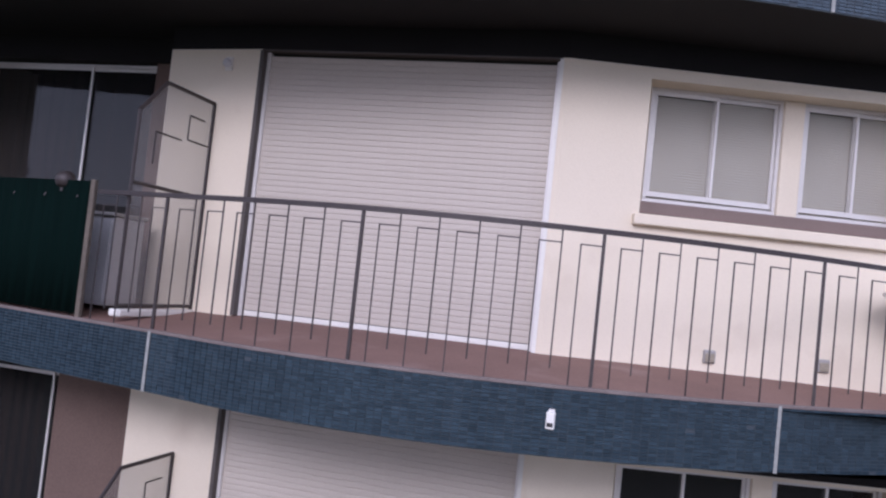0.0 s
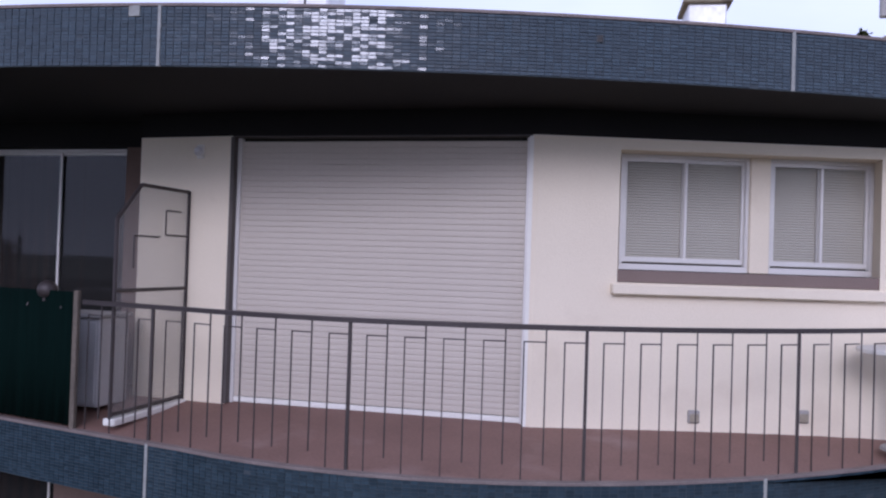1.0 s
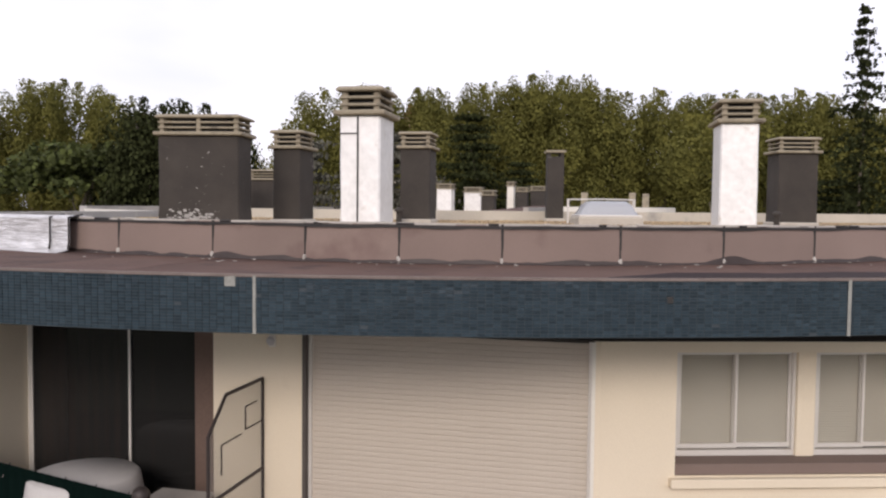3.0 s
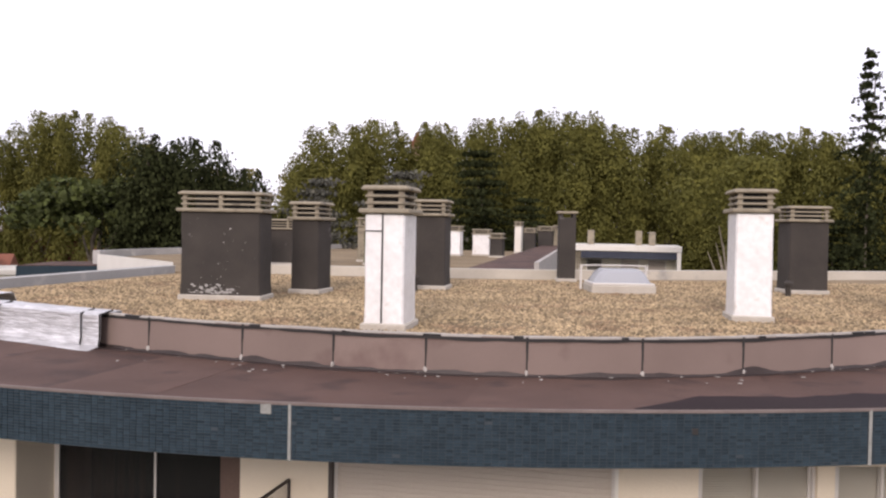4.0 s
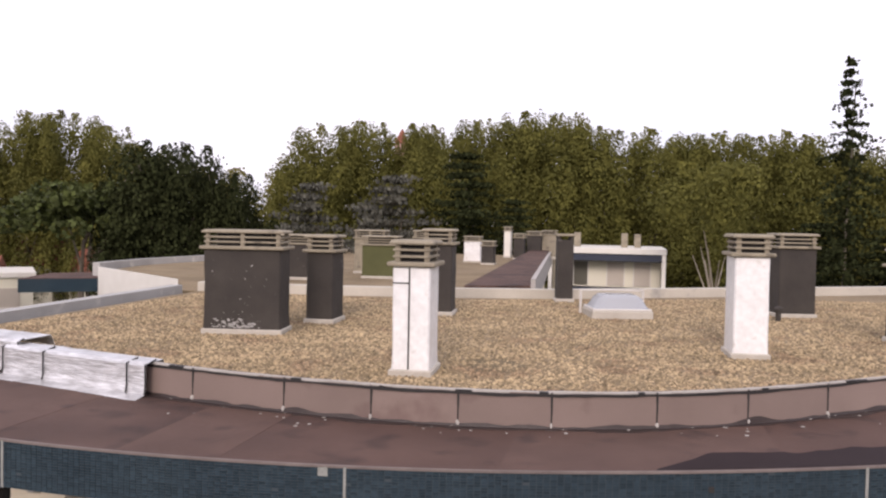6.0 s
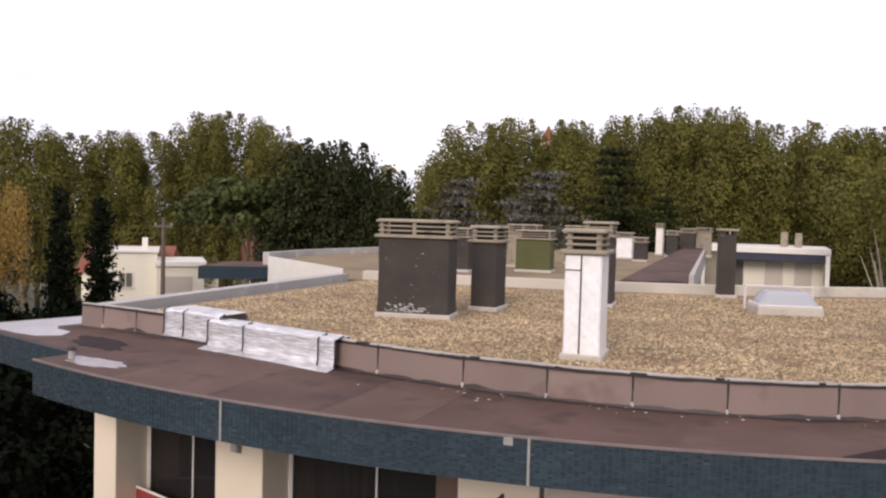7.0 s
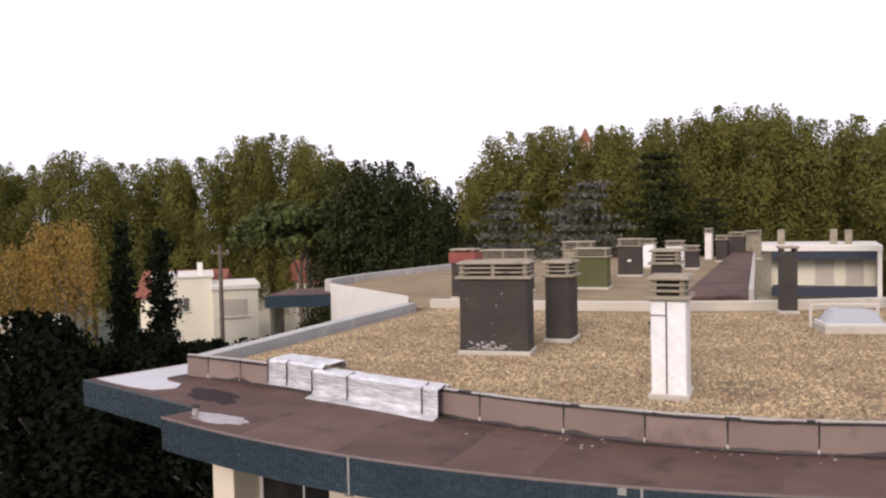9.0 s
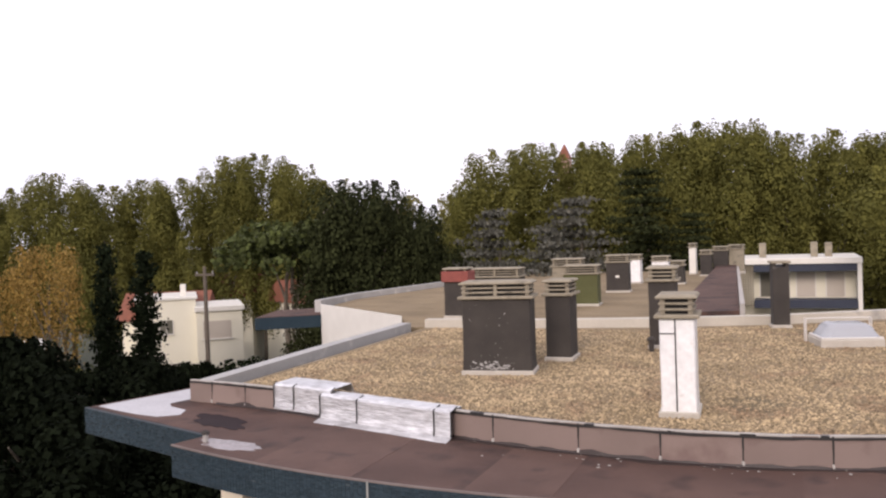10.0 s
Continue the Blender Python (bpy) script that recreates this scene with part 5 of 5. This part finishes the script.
# ---- skylight ----
t = thing("skylight", "acrylic roof dome on a pale kerb", "skylight", (1.03, 8.25, G), 14)
t.scale = (0.97, 0.95, 1.0)
part("curb", boxes((-0.58, 0.58, -0.48, 0.48, -0.03, 0.14), bevel=0.015), M_MORTAR, t, "pale kerb")
part("frame", boxes((-0.56, 0.56, -0.46, 0.46, 0.14, 0.18), bevel=0.01), M_ALUFR, t, "metal frame")
bm = bmesh.new()
n = 10
grid = [[bm.verts.new((-0.52 + 1.04 * i / n, -0.43 + 0.86 * j / n, 0.18 + 0.24 * min(1, 2.6 * (1 - abs(2 * i / n - 1)) ** 0.8) * min(1, 2.6 * (1 - abs(2 * j / n - 1)) ** 0.8))) for j in range(n + 1)] for i in range(n + 1)]
for i in range(n):
    for j in range(n):
        bm.faces.new((grid[i][j], grid[i + 1][j], grid[i + 1][j + 1], grid[i][j + 1]))
part("dome", bm, M_DOME, t, "hazy acrylic dome", True)
for x in (-0.62, 0.62):
    bm = bmesh.new()
    tube(bm, [(x, 0.40, -0.02), (x, 0.40, 0.46), (x, 0.52, 0.46), (x, 0.52, -0.02)], 0.014, 6)
    part("guard_hoop", bm, M_ALUFR, t, "metal hoop")
part("guard_bar", tube(bmesh.new(), [(-0.62, 0.46, 0.45), (0, 0.46, 0.46), (0.62, 0.46, 0.45)], 0.013, 6), M_ALUFR, t, "thin metal bar")

# ---- antenna mast, small vents ----
t = thing("antenna_mast", "thin mast with a pale antenna box", "antenna", (5.5, 6.75, G))
part("mast", tube(bmesh.new(), [(0, 0, -0.02), (-0.03, 0, 1.2), (-0.10, 0, 2.6)], 0.016, 6), M_ALUFR, t)
part("box", boxes((-0.17, 0.0, -0.06, 0.06, 1.95, 2.32), bevel=0.015), M_SLAB, t, "grey antenna box")
part("dish", boxes((-0.22, -0.04, -0.03, 0.03, 2.42, 2.62), bevel=0.02), M_WHITE, t, "small white panel")
part("foot", boxes((-0.12, 0.12, -0.12, 0.12, -0.03, 0.05), bevel=0.01), M_CONC, t)
for x, y, lab in ((3.93, 8.55, "short dark vent pipe in the gravel"), (-2.35, 6.75, "short dark vent pipe beside a chimney")):
    t = thing("vent_pipe", lab, "pipe", (x, y, G), group="vent pipes")
    part("pipe", tube(bmesh.new(), [(0, 0, -0.03), (0, 0, 0.20)], 0.05, 10), M_SLATE, t)
    part("cowl", tube(bmesh.new(), [(0, 0, 0.20), (0, 0, 0.24), (0, 0, 0.28)], [0.085, 0.085, 0.03], 10), M_SLATE, t)
t = thing("drain_outlet", "small metal drain outlet on the ledge", "drain", (-6.75, -0.75, Z_RTOP + 0.006))
part("pipe", tube(bmesh.new(), [(0, 0, -0.01), (0, 0, 0.10)], 0.035, 8), M_SLAB, t)
part("cap", tube(bmesh.new(), [(0, 0, 0.10), (0, 0, 0.13), (0, 0, 0.15)], [0.055, 0.05, 0.02], 8), M_SLATE, t)

# ---- puddles on the ledge ----
def puddle(label, cx, cy, a, b, turn, seed, material):
    bm = bmesh.new()
    ring = []
    for i in range(40):
        t = i * math.tau / 40
        k = 1 + 0.45 * noise.noise(Vector((math.cos(t) * 1.3 + seed, math.sin(t) * 1.3, seed))) + 0.35 * noise.noise(Vector((math.cos(t) * 3.7 + seed, math.sin(t) * 3.7, seed + 4)))
        p = Vector((math.cos(t) * a * k, math.sin(t) * b * k, 0))
        p.rotate(Matrix.Rotation(radians(turn), 3, "Z"))
        ring.append((cx + p.x, cy + p.y))
    prism(bm, ring, Z_RTOP + 0.0065, Z_RTOP + 0.012)
    return tagged(link_mesh("puddle", bm, material), label, "puddle", kind="structure")


# pale base colour of the puddles carries the reflected sky
M_WATER = mat("puddle_sky_film", (0.44, 0.42, 0.42), (0.33, 0.31, 0.31), 0.18, 2, 20, 0.0, spec=0.6)
M_TOWER = mat("pink_render", (0.62, 0.40, 0.34), (0.54, 0.34, 0.29), 0.9, 0.5, 10, 0.1)
# weaker sky reflection, again as base colour
M_DAMP = mat("faint_sky_film", (0.30, 0.26, 0.255), (0.17, 0.135, 0.13), 0.25, 3, 20, 0.0, spec=0.5)
M_WET = mat("wet_felt", (0.036, 0.024, 0.025), (0.024, 0.016, 0.017), 0.7, 2, 60, 0.1, spec=0.08)
bm = bmesh.new()
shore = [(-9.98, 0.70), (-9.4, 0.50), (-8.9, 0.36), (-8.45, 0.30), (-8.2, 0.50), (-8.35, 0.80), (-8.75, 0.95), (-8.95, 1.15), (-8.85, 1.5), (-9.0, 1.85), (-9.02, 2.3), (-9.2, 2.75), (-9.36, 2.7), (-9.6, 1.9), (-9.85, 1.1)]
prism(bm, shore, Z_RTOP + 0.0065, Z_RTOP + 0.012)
tagged(link_mesh("puddle", bm, M_WATER), "wide puddle over the corner of the felt ledge, sky reflection put into its pale colour", "puddle", kind="structure")
puddle("shallow rain puddle, sky reflection partly put into its pale colour", -6.35, -0.80, 0.50, 0.18, -10, 2, M_DAMP)
bm = bmesh.new()
wet = steps(1.4, 6.2, 80)
reach = [0.03 + min(1.0, (x - 1.4) / 0.45) * (0.44 + 0.16 * noise.noise(Vector((x * 1.1, 3.0, 0))) + 0.10 * noise.noise(Vector((x * 4, 3.0, 0))) + 0.03 * noise.noise(Vector((x * 15, 3.0, 0)))) for x in wet]
band(bm, [(x, roof_edge(x) + 0.032) for x in wet], [(x, roof_edge(x) + 0.032 + w) for x, w in zip(wet, reach)], Z_RTOP + 0.0085, Z_RTOP + 0.0125)
tagged(link_mesh("puddle", bm, M_WET), "dark wet patch along the edge of the felt ledge", "puddle", kind="structure")
# dark colour stands for the parapet reflected in the wet felt
puddle("wet patch beside the parapet corner, dark for the parapet's reflection", -7.35, 0.30, 0.62, 0.22, -30, 5, M_WET)

# ---- things on the balconies ----
t = thing("red_canvas_screen", "faded red canvas tied along a balcony railing", "screen")
bm = bmesh.new()
n = 30
rows = [[bm.verts.new((-7.0 + 1.6 * i / n, low_edge(-7.0 + 1.6 * i / n) - 0.02 - 0.10 * math.sin(math.pi * i / n) * k + 0.01 * math.sin(i * 1.9), z + 0.05 * math.sin(math.pi * i / n))) for i in range(n + 1)] for z, k in ((Z_LTOP + 0.05, 1.0), (Z_LTOP + 0.6, 1.2), (Z_LTOP + 1.05, 0.5))]
for a, b in zip(rows, rows[1:]):
    for i in range(n):
        bm.faces.new((a[i], a[i + 1], b[i + 1], b[i]))
c = part("canvas", bm, M_RED, t, smooth=True)
c.modifiers.new("thick", "SOLIDIFY").thickness = 0.006
part("batten", tube(bmesh.new(), [(-7.0 + 0.16 * i, low_edge(-7.0 + 0.16 * i) - 0.02 - 0.05 * math.sin(math.pi * i / 10), Z_LTOP + 1.06 + 0.05 * math.sin(math.pi * i / 10)) for i in range(11)], 0.018, 6), M_WHITE, t, "pale top batten")

t = thing("round_table", "round table under a white cloth", "table", (-3.35, -0.20, Z_FLOOR))
t.scale.z = 1.15
cl = bmesh.new()
n = 28
rows = []
for rr, z in ((0.02, 0.755), (0.46, 0.755), (0.49, 0.73), (0.50, 0.55), (0.53, 0.42)):
    rows.append([cl.verts.new((math.cos(i * math.tau / n) * rr * (1 + (0.05 * math.sin(i * 2.7) if z < 0.7 else 0)), math.sin(i * math.tau / n) * rr * (1 + (0.05 * math.sin(i * 2.7) if z < 0.7 else 0)), z)) for i in range(n)])
for a, b in zip(rows, rows[1:]):
    for i in range(n):
        cl.faces.new((a[i], a[(i + 1) % n], b[(i + 1) % n], b[i]))
cl.faces.new(rows[0])
part("cloth", cl, M_CLOTH, t, "white tablecloth", True)
part("top", tube(bmesh.new(), [(0, 0, 0.72), (0, 0, 0.748)], 0.45, 20), M_WOOD, t)
part("stem", tube(bmesh.new(), [(0, 0, 0.03), (0, 0, 0.72)], 0.03, 8), M_IRON, t)
part("base", tube(bmesh.new(), [(0, 0, 0.0), (0, 0, 0.03)], [0.25, 0.22], 16), M_IRON, t)

t = thing("garden_table", "white plastic garden table on a single tapered leg", "table", (4.03, 0.30, Z_FLOOR + 0.012))
part("top", tube(bmesh.new(), [(0, 0, 0.70), (0, 0, 0.705), (0, 0, 0.73), (0, 0, 0.735)], [0.34, 0.36, 0.36, 0.34], 28), M_WHITE, t)
part("leg", tube(bmesh.new(), [(0, 0, 0.03), (0, 0, 0.35), (0, 0, 0.70)], [0.032, 0.042, 0.055], 12), M_WHITE, t)
part("foot", tube(bmesh.new(), [(0, 0, 0.0), (0, 0, 0.02), (0, 0, 0.04)], [0.19, 0.18, 0.05], 20), M_SLAB, t, "grey round foot")

t = thing("wall_lamp", "small wall lamp on the pier", "lamp", (-4.97, 0.05, 7.45))
part("plate", boxes((-0.05, 0.05, -0.02, 0.005, -0.08, 0.08), bevel=0.008), M_CONC, t)
part("shade", boxes((-0.045, 0.045, -0.11, -0.02, -0.05, 0.07), bevel=0.015), M_SLAB, t, "grey shade")

# satellite-style loose items on the balcony below
t = thing("plastic_chair", "white plastic chair on the balcony below", "chair", (-3.1, -0.5, Z_FLOOR - STOREY + 0.012), 30)
part("seat", boxes((-0.24, 0.24, -0.22, 0.22, 0.42, 0.45), bevel=0.012), M_WHITE, t)
part("backrest", boxes((-0.24, 0.24, 0.2, 0.235, 0.45, 0.88), bevel=0.014), M_WHITE, t)
for x in (-0.21, 0.21):
    for y in (-0.19, 0.19):
        part("leg", boxes((x - 0.02, x + 0.02, y - 0.02, y + 0.02, 0.0, 0.42), bevel=0.004), M_WHITE, t)
for x in (-0.26, 0.26):
    part("armrest", boxes((x - 0.025, x + 0.025, -0.2, 0.22, 0.64, 0.67), bevel=0.006), M_WHITE, t)

t = thing("storage_cabinet", "pale grey storage cabinet behind the balcony divider", "cabinet", (-2.35, -0.32, Z_FLOOR + 0.012))
part("body", boxes((-0.24, 0.24, -0.2, 0.2, 0.0, 0.72), bevel=0.01), M_CLOTH, t)
part("door", boxes((-0.22, -0.005, -0.215, -0.2, 0.03, 0.69), bevel=0.004), M_CLOTH, t)
part("door", boxes((0.005, 0.22, -0.215, -0.2, 0.03, 0.69), bevel=0.004), M_CLOTH, t)
part("top", boxes((-0.26, 0.26, -0.23, 0.22, 0.72, 0.75), bevel=0.006), M_SLAB, t, "grey top")

t = thing("wall_light", "small pale light fitting high on the pier", "lamp", (-1.58, wall_line(-1.58), 7.72))
part("base", boxes((-0.035, 0.035, -0.02, 0.004, -0.06, 0.06), bevel=0.008), M_WHITE, t)
part("globe", tube(bmesh.new(), [(0, -0.02, 0), (0, -0.05, 0), (0, -0.075, 0)], [0.03, 0.042, 0.02], 10), M_CLOTH, t, "pale globe")

t = thing("rail_lamp", "round black lamp clipped to the railing", "lamp", (-2.35, low_edge(-2.35) + 0.05, Z_LTOP + 0.97))
bm = bmesh.new()
bmesh.ops.create_uvsphere(bm, u_segments=14, v_segments=10, radius=0.075)
for v in bm.verts:
    v.co.z = max(v.co.z, -0.055) + 0.06
part("housing", bm, M_IRON, t, smooth=True)
part("clip", boxes((-0.02, 0.02, -0.03, 0.03, -0.03, 0.012), bevel=0.004), M_IRON, t, "dark metal clip")

# darker gravel patch, the silvery chimney's shadow painted as colour
bm = bmesh.new()
ring = []
for i in range(48):
    a = i * math.tau / 48
    k = 1 + 0.5 * noise.noise(Vector((math.cos(a) * 2, math.sin(a) * 2, 3))) + 0.35 * noise.noise(Vector((math.cos(a) * 7, math.sin(a) * 7, 8)))
    ring.append((-0.35 + math.cos(a) * 0.36 * k, 2.25 + math.sin(a) * 0.46 * k))
prism(bm, ring, G - 0.01, G + 0.006)
tagged(link_mesh("shadow_patch", bm, M_GRAVEL_SHADOW), "darker patch in the roof gravel, a painted chimney shadow", "moss", kind="structure")

t = thing("tower", "pale pink tower top rising behind the trees", "tower", (-25.7, 92.6, 0))
part("shaft", boxes((-0.7, 0.7, -0.7, 0.7, 0, 19.7)), M_TOWER, t)
bm = bmesh.new()
bmesh.ops.create_cone(bm, cap_ends=True, segments=4, radius1=1.1, radius2=0.1, depth=1.8, matrix=pose(0, 0, 20.6, 0, 0, 45))
part("roof", bm, M_TERRA, t, "pointed red roof")
